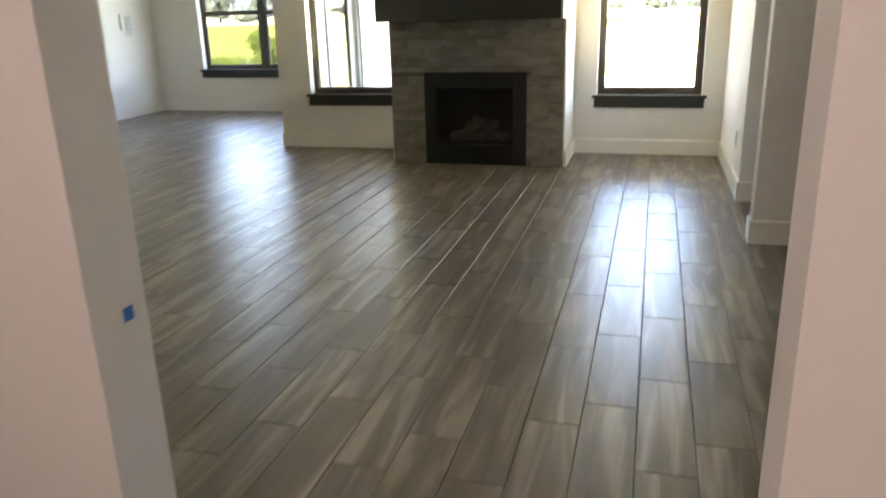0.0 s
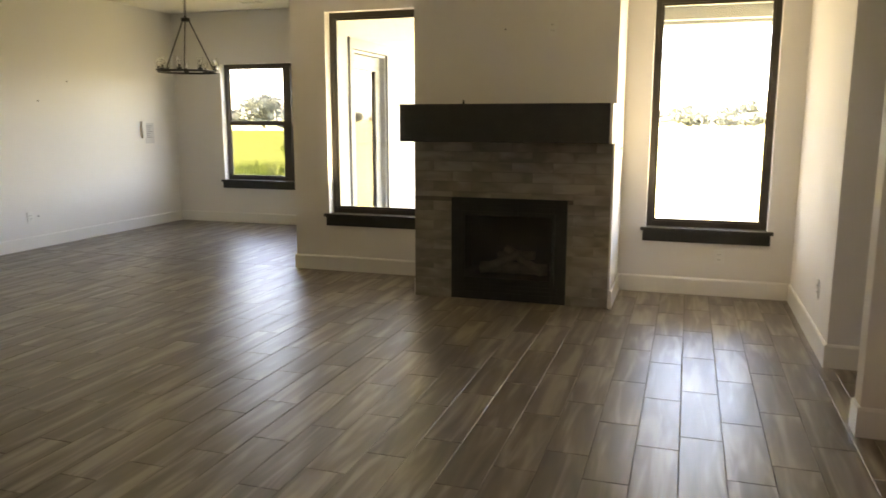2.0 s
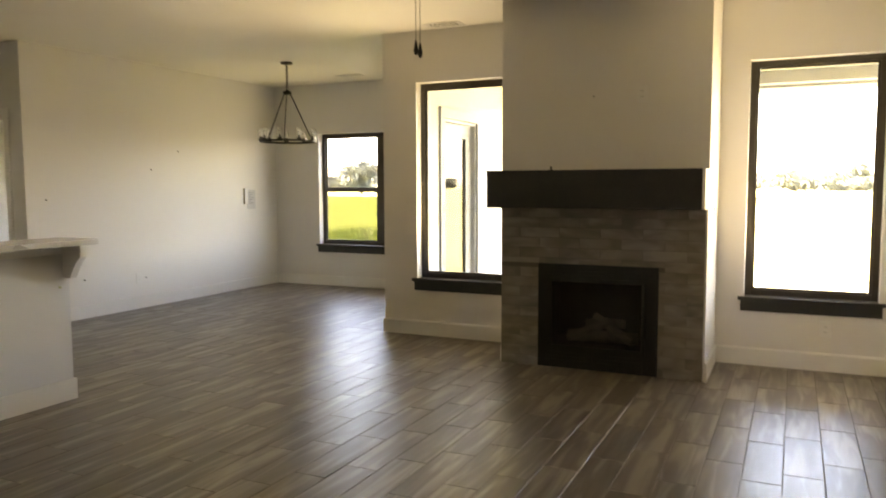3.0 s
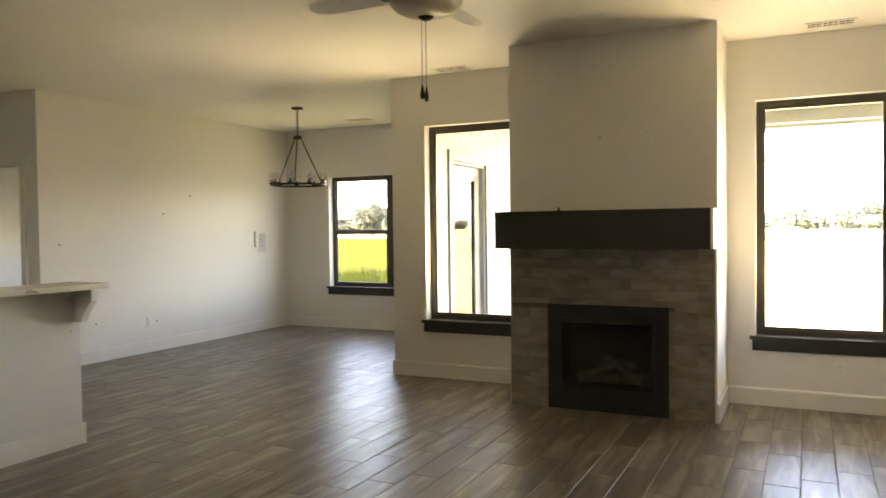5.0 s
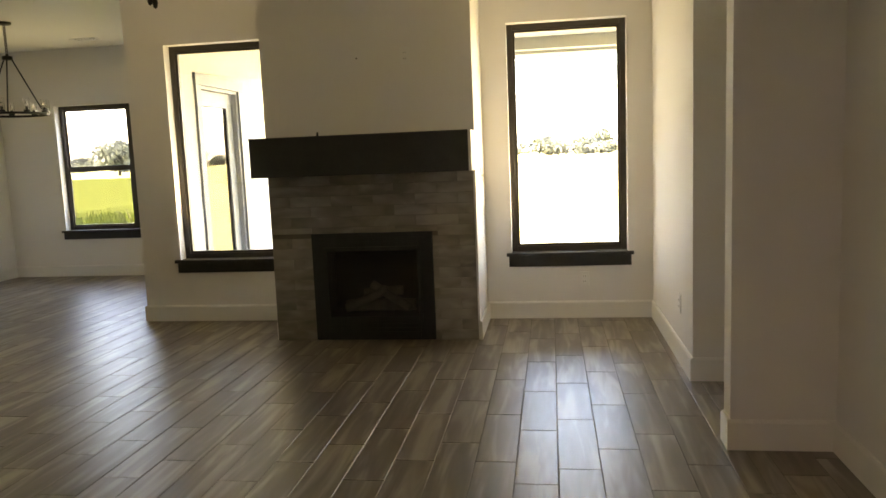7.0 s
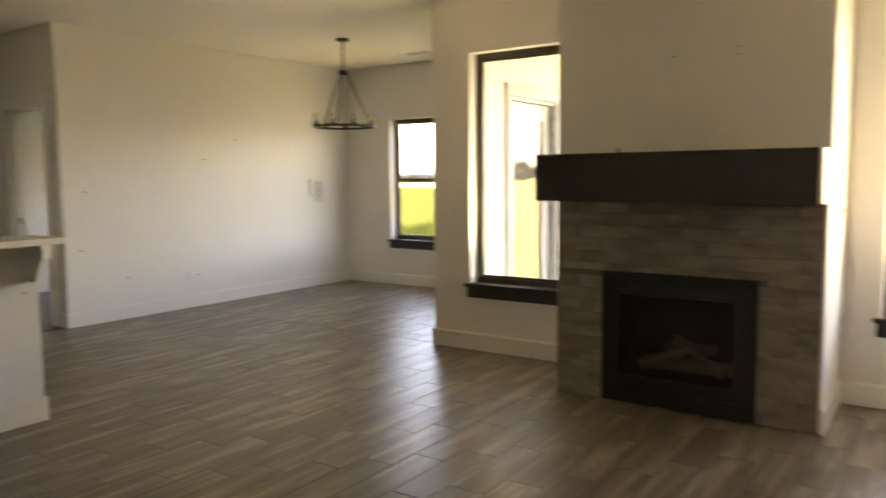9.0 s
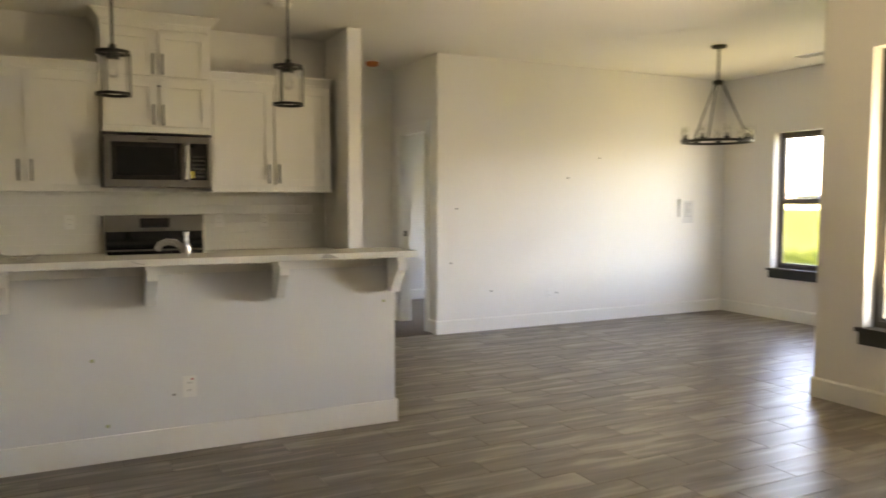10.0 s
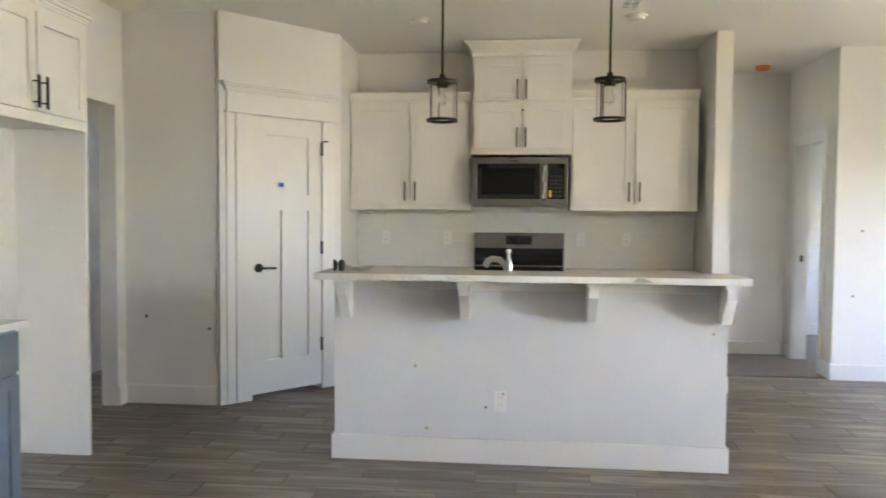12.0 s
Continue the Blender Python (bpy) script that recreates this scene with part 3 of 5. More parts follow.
# ---- ceiling fan ----
fan = thing("ceiling_fan", "pale ceiling fan with frosted bowl light and dark pull chains", "ceiling fan", (-0.745, 4.575, 0))
part("canopy", lathe(bmesh.new(), [(0, 2.739), (0.075, 2.739), (0.07, 2.70), (0.03, 2.69), (0.03, 2.665), (0, 2.665)]), BLACK, fan, smooth=True)
part("motor", lathe(bmesh.new(), [(0, 2.665), (0.09, 2.66), (0.13, 2.63), (0.13, 2.56), (0.10, 2.53), (0.08, 2.51), (0, 2.51)]), BLACK, fan, smooth=True)
part("bowl", lathe(bmesh.new(), [(0.178, 2.508), (0.186, 2.495), (0.180, 2.47), (0.155, 2.44), (0.11, 2.417), (0.05, 2.405), (0.0, 2.403)], 48), material("frosted_glass", (0.62, 0.58, 0.50), 0.3), fan, "frosted glass bowl", smooth=True)
part("finial", lathe(bmesh.new(), [(0.038, 2.409), (0.040, 2.403), (0.024, 2.392), (0.010, 2.386), (0, 2.386)], 20), BLACK, fan, smooth=True)
for k in range(4):
    a = radians(182 + 90 * k)
    bm = bmesh.new()
    prism(bm, [(0.19, -0.055), (0.58, -0.072), (0.65, -0.05), (0.68, 0.0), (0.65, 0.05), (0.58, 0.072), (0.19, 0.055)], "z", 2.522, 2.529)
    bmesh.ops.rotate(bm, verts=bm.verts, cent=(0, 0, 2.525), matrix=Matrix.Rotation(radians(11), 3, "X"))
    bmesh.ops.rotate(bm, verts=bm.verts, cent=(0, 0, 0), matrix=Matrix.Rotation(a, 3, "Z"))
    part("blade", bm, TRIM, fan, "pale fan blade")
    bm = boxes((0.10, 0.24, -0.02, 0.02, 2.513, 2.520), bevel=0.002)
    bmesh.ops.rotate(bm, verts=bm.verts, cent=(0, 0, 0), matrix=Matrix.Rotation(a, 3, "Z"))
    part("blade_iron", bm, BLACK, fan)
for dx, zb in ((-0.020, 2.0), (0.003, 1.985)):
    bm = bmesh.new()
    cyl(bm, (dx, -0.01, 2.40), (dx, -0.01, zb + 0.08), 0.0016, seg=6)
    part("pull_chain", bm, BLACK, fan)
    part("chain_fob", lathe(bmesh.new(), [(0, zb), (0.008, zb + 0.006), (0.012, zb + 0.025), (0.004, zb + 0.07), (0, zb + 0.08)], 12, (dx, -0.01, 0)), BLACK, fan, "dark teardrop fob", smooth=True)


# ---- cabinets ----
def shaker(name, w, h, mat, parent, at, turn, label="", knob=None):
    """A shaker door: flat panel recessed in a frame, built in the x-z plane facing -y, then placed. knob: (x, z) of the middle of a bar handle."""
    r = 0.055
    bm = boxes((0, r, 0, 0.02, 0, h), (w - r, w, 0, 0.02, 0, h), (r, w - r, 0, 0.02, 0, r), (r, w - r, 0, 0.02, h - r, h), bevel=0.0015)
    d = part(name, bm, mat, parent, label)
    d.matrix_local = pose(*at, 0, 0, turn)
    part("panel", boxes((r - 0.001, w - r + 0.001, 0.014, 0.0195, r - 0.001, h - r + 0.001)), mat, d)
    if knob:
        kx, kz = knob
        hb = bmesh.new()
        cyl(hb, (kx, -0.032, kz - 0.078), (kx, -0.032, kz + 0.078), 0.0068, seg=10)
        for s in (-0.05, 0.05):
            cyl(hb, (kx, 0.001, kz + s), (kx, -0.03, kz + s), 0.004, seg=8)
        part("handle", hb, BLACK, d, "black bar handle")
    return d


def crown(y0, y1, x_face, x_back, z0, z1, out, ends=(True, True)):
    """A crown moulding round the top of a cabinet that faces +x: a small bead, a sloped cove and a flat lip."""
    bm = bmesh.new()
    h = z1 - z0
    rings = [(0.0, 0.004), (0.12, 0.010), (0.16, 0.004), (0.30, 0.12 * out + 0.004), (0.62, 0.62 * out), (0.80, 0.92 * out), (0.84, out), (1.0, out)]
    loops = []
    for fz, o in rings:
        z = z0 + h * fz
        loops.append([bm.verts.new(p) for p in ((x_back, y0 - o * ends[0], z), (x_face + o, y0 - o * ends[0], z), (x_face + o, y1 + o * ends[1], z), (x_back, y1 + o * ends[1], z))])
    for p, q in zip(loops, loops[1:]):
        for k in range(4):
            bm.faces.new((p[k], p[(k + 1) % 4], q[(k + 1) % 4], q[k]))
    bm.faces.new(loops[0][::-1])
    bm.faces.new(loops[-1])
    return bm


XF = -5.39


def upper(name, y0, y1, z0, z1, xf, rows, label, crown_h, out, ends=(True, True), kz=0.10, kin=0.03):
    c = thing(name, label, "kitchen cabinet", (WX, 0, 0), group="upper kitchen cabinets")
    f = xf - WX
    part("body", boxes((0.002, f - 0.021, y0 + 0.001, y1 - 0.001, z0, z1), bevel=0.001), CAB, c)
    part("face_frame", boxes((f - 0.021, f - 0.003, y0, y1, z0 - 0.012, z0 + 0.022), (f - 0.021, f - 0.003, y0, y1, z1 - 0.03, z1), (f - 0.021, f - 0.003, y0, y0 + 0.025, z0 + 0.022, z1 - 0.03), (f - 0.021, f - 0.003, y1 - 0.025, y1, z0 + 0.022, z1 - 0.03),
                             (f - 0.021, f - 0.003, (y0 + y1) / 2 - 0.028, (y0 + y1) / 2 + 0.028, z0 + 0.022, z1 - 0.03)), CAB, c)
    part("light_rail", boxes((0.002, f + 0.022, y0, y1, z0 - 0.03, z0 - 0.012), bevel=0.002), CAB, c)
    bm = crown(y0, y1, f, 0.004, z1, z1 + crown_h, out, ends)
    part("crown", bm, CAB, c)
    mid = (y0 + y1) / 2
    for za, zb in rows:
        for a, b, kx in ((y0 + 0.02, mid - 0.012, -1), (mid + 0.012, y1 - 0.02, 1)):
            w = b - a
            # facing +x: local x runs along +y
            shaker("door", w, zb - za, CAB, c, (f + 0.018, a, za), 90, knob=((w - kin) if kx < 0 else kin, kz))
    return c


upper("upper_cabinet", 2.055, 3.065, 1.42, 2.275, XF, [(1.44, 2.255)], "white shaker upper cabinet with two doors and black handles", 0.075, 0.045, (False, False))
upper("upper_cabinet", 3.865, 4.865, 1.42, 2.275, XF, [(1.44, 2.255)], "white shaker upper cabinet with two doors beside the wing wall", 0.075, 0.045, (False, False))
stk = upper("stacked_cabinet", 3.068, 3.862, 1.865, 2.655, -5.32, [(1.885, 2.235), (2.265, 2.60)], "taller white stacked cabinet with four small doors above the microwave", 0.082, 0.060, kz=0.085, kin=0.022)
part("rail", boxes((0.379, 0.3985, 3.068, 3.862, 2.238, 2.262), bevel=0.002), CAB, stk)
part("bumper", cyl(bmesh.new(), (0.40, 3.475, 2.19), (0.424, 3.475, 2.19), 0.008, seg=12), BLACK, stk, "small black plug")

mw = thing("microwave", "stainless steel over-range microwave with a black glass door", "microwave", (-5.30, 3.075, 1.422))
part("body", boxes((-0.41, 0.06, 0, 0.76, 0, 0.385), bevel=0.004), STEEL, mw)
part("door_frame", boxes((0.061, 0.085, 0.002, 0.758, 0.335, 0.384), (0.061, 0.085, 0.002, 0.758, 0.001, 0.055), (0.061, 0.085, 0.002, 0.045, 0.055, 0.335), (0.061, 0.085, 0.54, 0.60, 0.055, 0.335), (0.061, 0.085, 0.735, 0.758, 0.055, 0.335), bevel=0.002), STEEL, mw)
part("window_glass", boxes((0.062, 0.08, 0.045, 0.54, 0.055, 0.335), bevel=0.002), BLACKGLASS, mw)
part("inner_window", boxes((0.0802, 0.0815, 0.08, 0.50, 0.09, 0.30)), material("oven_mesh", (0.012, 0.012, 0.012), 0.3, spec=0.2), mw)
part("keypad", boxes((0.062, 0.08, 0.60, 0.735, 0.055, 0.335), bevel=0.002), BLACKGLASS, mw)
for r in range(6):
    for c in range(3):
        part("key", boxes((0.0802, 0.0815, 0.62 + c * 0.034, 0.645 + c * 0.034, 0.075 + r * 0.03, 0.092 + r * 0.03)), material("key_grey", (0.045, 0.045, 0.045), 0.4) if r + c == 0 else bpy.data.materials["key_grey"], mw)
part("display", boxes((0.0802, 0.0815, 0.62, 0.715, 0.275, 0.31)), BLACKGLASS, mw)
bm = bmesh.new()
tube(bm, [(0.083, 0.572, 0.05), (0.115, 0.572, 0.065), (0.12, 0.572, 0.19), (0.115, 0.572, 0.315), (0.083, 0.572, 0.33)], 0.012, 12)
part("handle", bm, CHROME, mw, "curved steel handle", smooth=True)
part("badge", boxes((0.0852, 0.0858, 0.30, 0.37, 0.352, 0.36)), BLACKGLASS, mw)
part("sticker", boxes((0.0818, 0.0824, 0.612, 0.632, 0.07, 0.125)), material("yellow_tag", (0.65, 0.5, 0.08), 0.6), mw, "small yellow sticker")

# base cabinets along the range wall
def base_unit(name, y0, y1, label, x_back=WX + 0.002, x_front=-5.13, drawers=True):
    c = thing(name, label, "kitchen cabinet", (x_back, y0, 0), group="blue-grey base cabinets")
    D, w = x_front - x_back, y1 - y0
    part("body", boxes((0, D - 0.02, 0.001, w - 0.001, 0.10, 0.868), (0, D - 0.08, 0.001, w - 0.001, 0.002, 0.10)), BLUE, c)
    n = 2 if w > 0.6 else 1
    dw = (w - 0.01) / n
    for k in range(n):
        a = 0.005 + k * dw
        shaker("door", dw - 0.006, 0.54, BLUE, c, (D, a + 0.003, 0.115), 90, knob=((dw - 0.04) if k % 2 == 0 else 0.035, 0.44))
        dr = part("drawer", boxes((0, dw - 0.006, 0, 0.02, 0, 0.18), bevel=0.002), BLUE, c)
        dr.matrix_local = pose(D, a + 0.003, 0.672, 0, 0, 90)
        hb = bmesh.new()
        cyl(hb, (dw / 2 - 0.07, -0.03, 0.09), (dw / 2 + 0.07, -0.03, 0.09), 0.0055, seg=10)
        for s in (-0.05, 0.05):
            cyl(hb, (dw / 2 + s, 0.001, 0.09), (dw / 2 + s, -0.03, 0.09), 0.004, seg=8)
        part("handle", hb, BLACK, dr, "black bar handle")
    return c


base_unit("base_cabinet", 2.055, 3.068, "blue-grey base cabinet beside the pantry corner")
base_unit("base_cabinet", 3.845, 4.918, "blue-grey base cabinet beside the wing wall")
for a, b in ((2.053, 3.069), (3.843, 4.919)):
    ct = thing("countertop", "white quartz countertop on the base cabinets", "countertop", (WX + 0.001, a, 0.87))
    part("slab", boxes((0, 0.625, 0, b - a, 0, 0.03), bevel=0.002), QUARTZ, ct)

rg = thing("range", "stainless steel freestanding range with a black glass control panel", "range", (-5.70, 3.075, 0))
part("body", boxes((0, 0.60, 0, 0.762, 0.03, 0.905), bevel=0.004), STEEL, rg)
part("oven_door", boxes((0.601, 0.635, 0.01, 0.752, 0.20, 0.78), bevel=0.004), STEEL, rg)
part("oven_window", boxes((0.6355, 0.638, 0.11, 0.652, 0.32, 0.66), bevel=0.001), BLACKGLASS, rg)
part("cooktop", boxes((0.06, 0.62, 0.002, 0.760, 0.9055, 0.918), bevel=0.003), BLACKGLASS, rg)
part("backguard", boxes((0.0, 0.055, 0, 0.762, 0.9055, 1.20), bevel=0.004), STEEL, rg)
part("backguard_glass", boxes((0.0555, 0.062, 0.008, 0.754, 0.925, 1.07), bevel=0.002), BLACKGLASS, rg)
part("display", boxes((0.0555, 0.060, 0.27, 0.49, 1.10, 1.175), bevel=0.002), BLACKGLASS, rg)
part("base_drawer", boxes((0.601, 0.63, 0.01, 0.752, 0.04, 0.185), bevel=0.004), STEEL, rg)
hb = bmesh.new()
cyl(hb, (0.675, 0.06, 0.735), (0.675, 0.70, 0.735), 0.011)
for s in (0.09, 0.67):
    cyl(hb, (0.634, s, 0.735), (0.675, s, 0.735), 0.008)
part("handle", hb, STEEL, rg, smooth=True)

# ---- island with a raised bar ----
isl = thing("kitchen_island", "white island half-wall with four corbels and blue-grey cabinets behind", "kitchen island", (0, 0, 0))
IX = -3.262
# wall paint cooled and darkened to offset the strong light on this face
part("half_wall", boxes((IX - 0.12, IX, 2.455, 4.55, 0.001, 1.005)), material("island_toned_paint", (0.70, 0.705, 0.71), 0.7, spec=0.25, vary=0.02, scale=1.3, grain=0.01, grain_scale=130, bump=0.001), isl, "white painted drywall face")
part("baseboard", boxes((IX, IX + 0.015, 2.44, 4.565, 0.001, 0.135), (IX - 0.12, IX, 4.55, 4.565, 0.001, 0.135), (IX - 0.12, IX, 2.44, 2.455, 0.001, 0.135), bevel=0.002), TRIM, isl)
part("cap_rail", boxes((IX, IX + 0.018, 2.455, 4.55, 0.945, 1.005), bevel=0.0015), TRIM, isl)
part("cabinet_body", boxes((IX - 0.70, IX - 0.121, 2.455, 4.55, 0.10, 0.868), (IX - 0.62, IX - 0.121, 2.455, 4.55, 0.001, 0.10)), BLUE, isl)
for k in range(4):
    shaker("door", 0.50, 0.70, BLUE, isl, (IX - 0.72, 2.99 + k * 0.52, 0.13), -90)
for y in (2.510, 3.155, 3.815, 4.495):
    bm = bmesh.new()
    x = IX + 0.018
    prism(bm, [(x, 0.985), (x + 0.165, 0.985), (x + 0.160, 0.93), (x + 0.132, 0.905), (x + 0.105, 0.870), (x + 0.080, 0.830), (x + 0.062, 0.795), (x, 0.795)], "y", y, y + 0.05)
    part("corbel", bm, TRIM, isl, "white painted wooden corbel")
    part("corbel_plate", boxes((x, x + 0.175, y - 0.012, y + 0.062, 0.986, 1.004), bevel=0.001), TRIM, isl)

bar = thing("bar_top", "white veined quartz bar top on the island wall", "countertop", (0, 0, 0))
part("slab", boxes((-3.42, -3.055, 2.395, 4.61, 1.006, 1.04), bevel=0.003), QUARTZ, bar)
VEIN = material("grey_vein", (0.36, 0.34, 0.31), 0.3, vary=0.1)
part("vein", tube(bmesh.new(), [(-3.16, 3.02, 1.0395), (-3.09, 3.06, 1.0395), (-3.0545, 3.085, 1.034), (-3.0545, 3.11, 1.022), (-3.0545, 3.15, 1.017)], 0.0018, 6), VEIN, bar, "thin grey vein")
part("chip", prism(bmesh.new(), [(4.03, 1.016), (4.05, 1.037), (4.075, 1.0385), (4.10, 1.030), (4.13, 1.015)], "x", -3.056, -3.0540), VEIN, bar, "small grey worn patch")
sink = thing("island_counter", "white quartz sink counter behind the raised bar", "countertop", (0, 0, 0))
part("slab", boxes((-4.01, -3.384, 2.44, 4.565, 0.869, 0.90), bevel=0.002), QUARTZ, sink)

fa = thing("faucet", "curved chrome kitchen faucet behind the bar", "faucet", (-3.50, 3.40, 0.901))
bm = bmesh.new()
lathe(bm, [(0, 0), (0.028, 0), (0.028, 0.008), (0.022, 0.03), (0.022, 0.11), (0.026, 0.16), (0.02, 0.185), (0, 0.19)], 20)
part("body", bm, CHROME, fa, smooth=True)
part("spout", tube(bmesh.new(), [(0, 0, 0.12), (-0.02, -0.02, 0.165), (-0.05, -0.05, 0.19), (-0.09, -0.09, 0.195), (-0.12, -0.12, 0.18), (-0.135, -0.135, 0.15)], 0.019, 12), CHROME, fa, smooth=True)
part("lever", lathe(bmesh.new(), [(0, 0.17), (0.020, 0.172), (0.012, 0.20), (0.010, 0.225), (0.016, 0.245), (0.014, 0.253), (0, 0.255)], 16), CHROME, fa, "upright lever", smooth=True)

# loose hardware on the bar top
def hardware(y, turn):
    h = thing("lamp_holder", "small black disc fitting standing on the bar top", "hardware", (-3.20, y, 1.0405), turn, "loose fittings")
    bm = bmesh.new()
    cyl(bm, (0, -0.012, 0.031), (0, 0.004, 0.031), 0.031, seg=24)
    part("disc", bm, BLACK, h, smooth=True)
    bm = bmesh.new()
    cyl(bm, (0, 0.004, 0.031), (0, 0.012, 0.031), 0.022, seg=24)
    part("collar", bm, material("brass_dark", (0.05, 0.035, 0.02), 0.5) if not bpy.data.materials.get("brass_dark") else bpy.data.materials["brass_dark"], h, smooth=True)


hardware(2.475, 15)
hardware(2.512, -5)
tl = thing("key_ring_tool", "small chrome wire tool lying on the bar top", "tool", (-3.19, 2.58, 1.0405), 0)
part("shaft", tube(bmesh.new(), [(0.0, -0.05, 0.030), (0.01, -0.01, 0.018), (0.0, 0.03, 0.011), (-0.02, 0.08, 0.010)], 0.009, 8), CHROME, tl, smooth=True)
part("hook", tube(bmesh.new(), [(0.0, -0.02, 0.012), (0.02, 0.03, 0.006), (0.02, 0.07, 0.008), (0.0, 0.11, 0.030)], 0.006, 8), CHROME, tl, smooth=True)

# ---- pantry door ----
pd = tagged(new("door_1"), "white painted craftsman three-panel pantry door, closed", "door", kind="structure")
pd.matrix_world = pantry_frame


def craftsman(bm, w, h, t=0.035, y=0.0):
    """A door leaf with one square panel above two tall ones, in the x-z plane, face at y."""
    s, top, lock, bot, mid = 0.115, 0.115, 0.115, 0.24, 0.10
    z1 = h - top
    z2 = z1 - 0.43
    z3 = z2 - lock
    rows = [(0, s, 0, h), (w - s, w, 0, h), (s, w - s, z1, h), (s, w - s, z3, z2), (s, w - s, 0, bot), (w / 2 - mid / 2, w / 2 + mid / 2, bot, z3)]
    for a, b, c, d in rows:
        box(bm, a, b, y, y + t, c, d)
    box(bm, s, w - s, y + 0.015, y + t - 0.011, bot, z1)
    return bm


bm = craftsman(bmesh.new(), 0.594, 1.996, y=-0.004)
lf = part("leaf", bm, TRIM, pd)
lf.matrix_local = pose(0.218, 0, 0.037)
part("jamb", boxes((0.21, 0.217, -0.001, 0.11, 0.001, 2.035), (0.813, 0.82, -0.001, 0.11, 0.001, 2.035), (0.217, 0.813, -0.001, 0.11, 2.025, 2.035)), TRIM, pd)
part("casing", boxes((0.098, 0.2165, -0.018, 0.0, 0.001, 2.05), (0.816, 0.93, -0.018, 0.0, 0.001, 2.05), bevel=0.0015), TRIM, pd)
part("outer_casing", boxes((0.028, 0.092, -0.012, 0.0, 0.001, 2.05), bevel=0.0015), TRIM, pd)
part("header", boxes((0.03, 0.93, -0.022, 0.0, 2.065, 2.20), (0.016, 0.945, -0.034, 0.0, 2.05, 2.065), bevel=0.0015), TRIM, pd)
bm = bmesh.new()
for k, (o, za, zb) in enumerate([(0.012, 2.20, 2.215), (0.022, 2.215, 2.23), (0.038, 2.23, 2.245), (0.05, 2.245, 2.258)]):
    box(bm, 0.03 - o, 0.93 + o, -0.022 - o, 0.0, za, zb)
part("cornice", bm, TRIM, pd)
for zz in (0.30, 1.04, 1.79):
    part("hinge", boxes((0.805, 0.817, -0.022, -0.004, zz, zz + 0.10), bevel=0.002), BLACK, pd, "black hinge")
part("door_stop", tube(bmesh.new(), [(0.811, -0.014, 1.895), (0.811, -0.045, 1.897), (0.835, -0.06, 1.897)], 0.005, 8), BLACK, pd, "black hinge-pin stop")
hd = part("door_handle", cyl(bmesh.new(), (0.275, -0.004, 0.955), (0.275, -0.014, 0.955), 0.032, seg=24), BLACK, pd, "black lever handle", smooth=True)
part("lever", tube(bmesh.new(), [(0.275, -0.012, 0.955), (0.275, -0.05, 0.955), (0.31, -0.055, 0.955), (0.39, -0.055, 0.952)], 0.0085, 10), BLACK, hd, smooth=True)
part("sticker", boxes((0.44, 0.485, -0.0052, -0.0045, 1.545, 1.575)), TAPE, pd, "small blue tape label")

# ---- fridge alcove and desk cabinets on the south wall ----
fr = thing("fridge_cabinet", "white cabinet with two doors over the empty fridge alcove", "kitchen cabinet", (-3.12, 0.692, 0))
part("side_panel", boxes((-0.02, 0.0, 0, 0.415, 0.001, 2.36), bevel=0.001), CAB, fr)
part("body", boxes((0.001, 0.94, 0, 0.393, 1.80, 2.36)), CAB, fr)
part("face_frame", boxes((-0.02, 0.96, 0.394, 0.416, 1.785, 1.835), (-0.02, 0.96, 0.394, 0.416, 2.32, 2.36), (0.41, 0.46, 0.394, 0.416, 1.835, 2.32)), CAB, fr)
shaker("door", 0.41, 0.48, CAB, fr, (0.43, 0.437, 1.837), 180, knob=(0.028, 0.09))
shaker("door", 0.49, 0.48, CAB, fr, (0.93, 0.437, 1.837), 180, knob=(0.462, 0.09))
bm = bmesh.new()
for o, za, zb in [(0.006, 2.36, 2.375), (0.012, 2.375, 2.39), (0.026, 2.39, 2.41), (0.034, 2.41, 2.42)]:
    box(bm, -0.02 - o, 0.96, 0.0, 0.416 + o, za, zb)
part("crown", bm, CAB, fr)
part("end_panel", boxes((0.961, 0.98, 0, 0.415, 0.90, 2.36), bevel=0.001), CAB, fr)

db = thing("base_cabinet", "blue-grey base cabinet beside the fridge alcove", "kitchen cabinet", (-2.13, 0.692, 0), group="blue-grey base cabinets")
part("body", boxes((0, 1.65, 0, 0.70, 0.10, 0.868), (0, 1.65, 0, 0.62, 0.001, 0.10)), BLUE, db)
for k in range(3):
    shaker("door", 0.535, 0.56, BLUE, db, (0.545 + k * 0.545, 0.72, 0.115), 180, knob=(0.04, 0.45))
    dr = part("drawer", boxes((0, 0.535, 0, 0.02, 0, 0.165), bevel=0.002), BLUE, db)
    dr.matrix_local = pose(0.545 + k * 0.545, 0.72, 0.69, 0, 0, 180)
dt = thing("countertop", "white quartz countertop beside the fridge alcove", "countertop", (-2.15, 0.692, 0.87))
part("slab", boxes((0, 1.70, 0, 0.745, 0, 0.03), bevel=0.002), QUARTZ, dt)


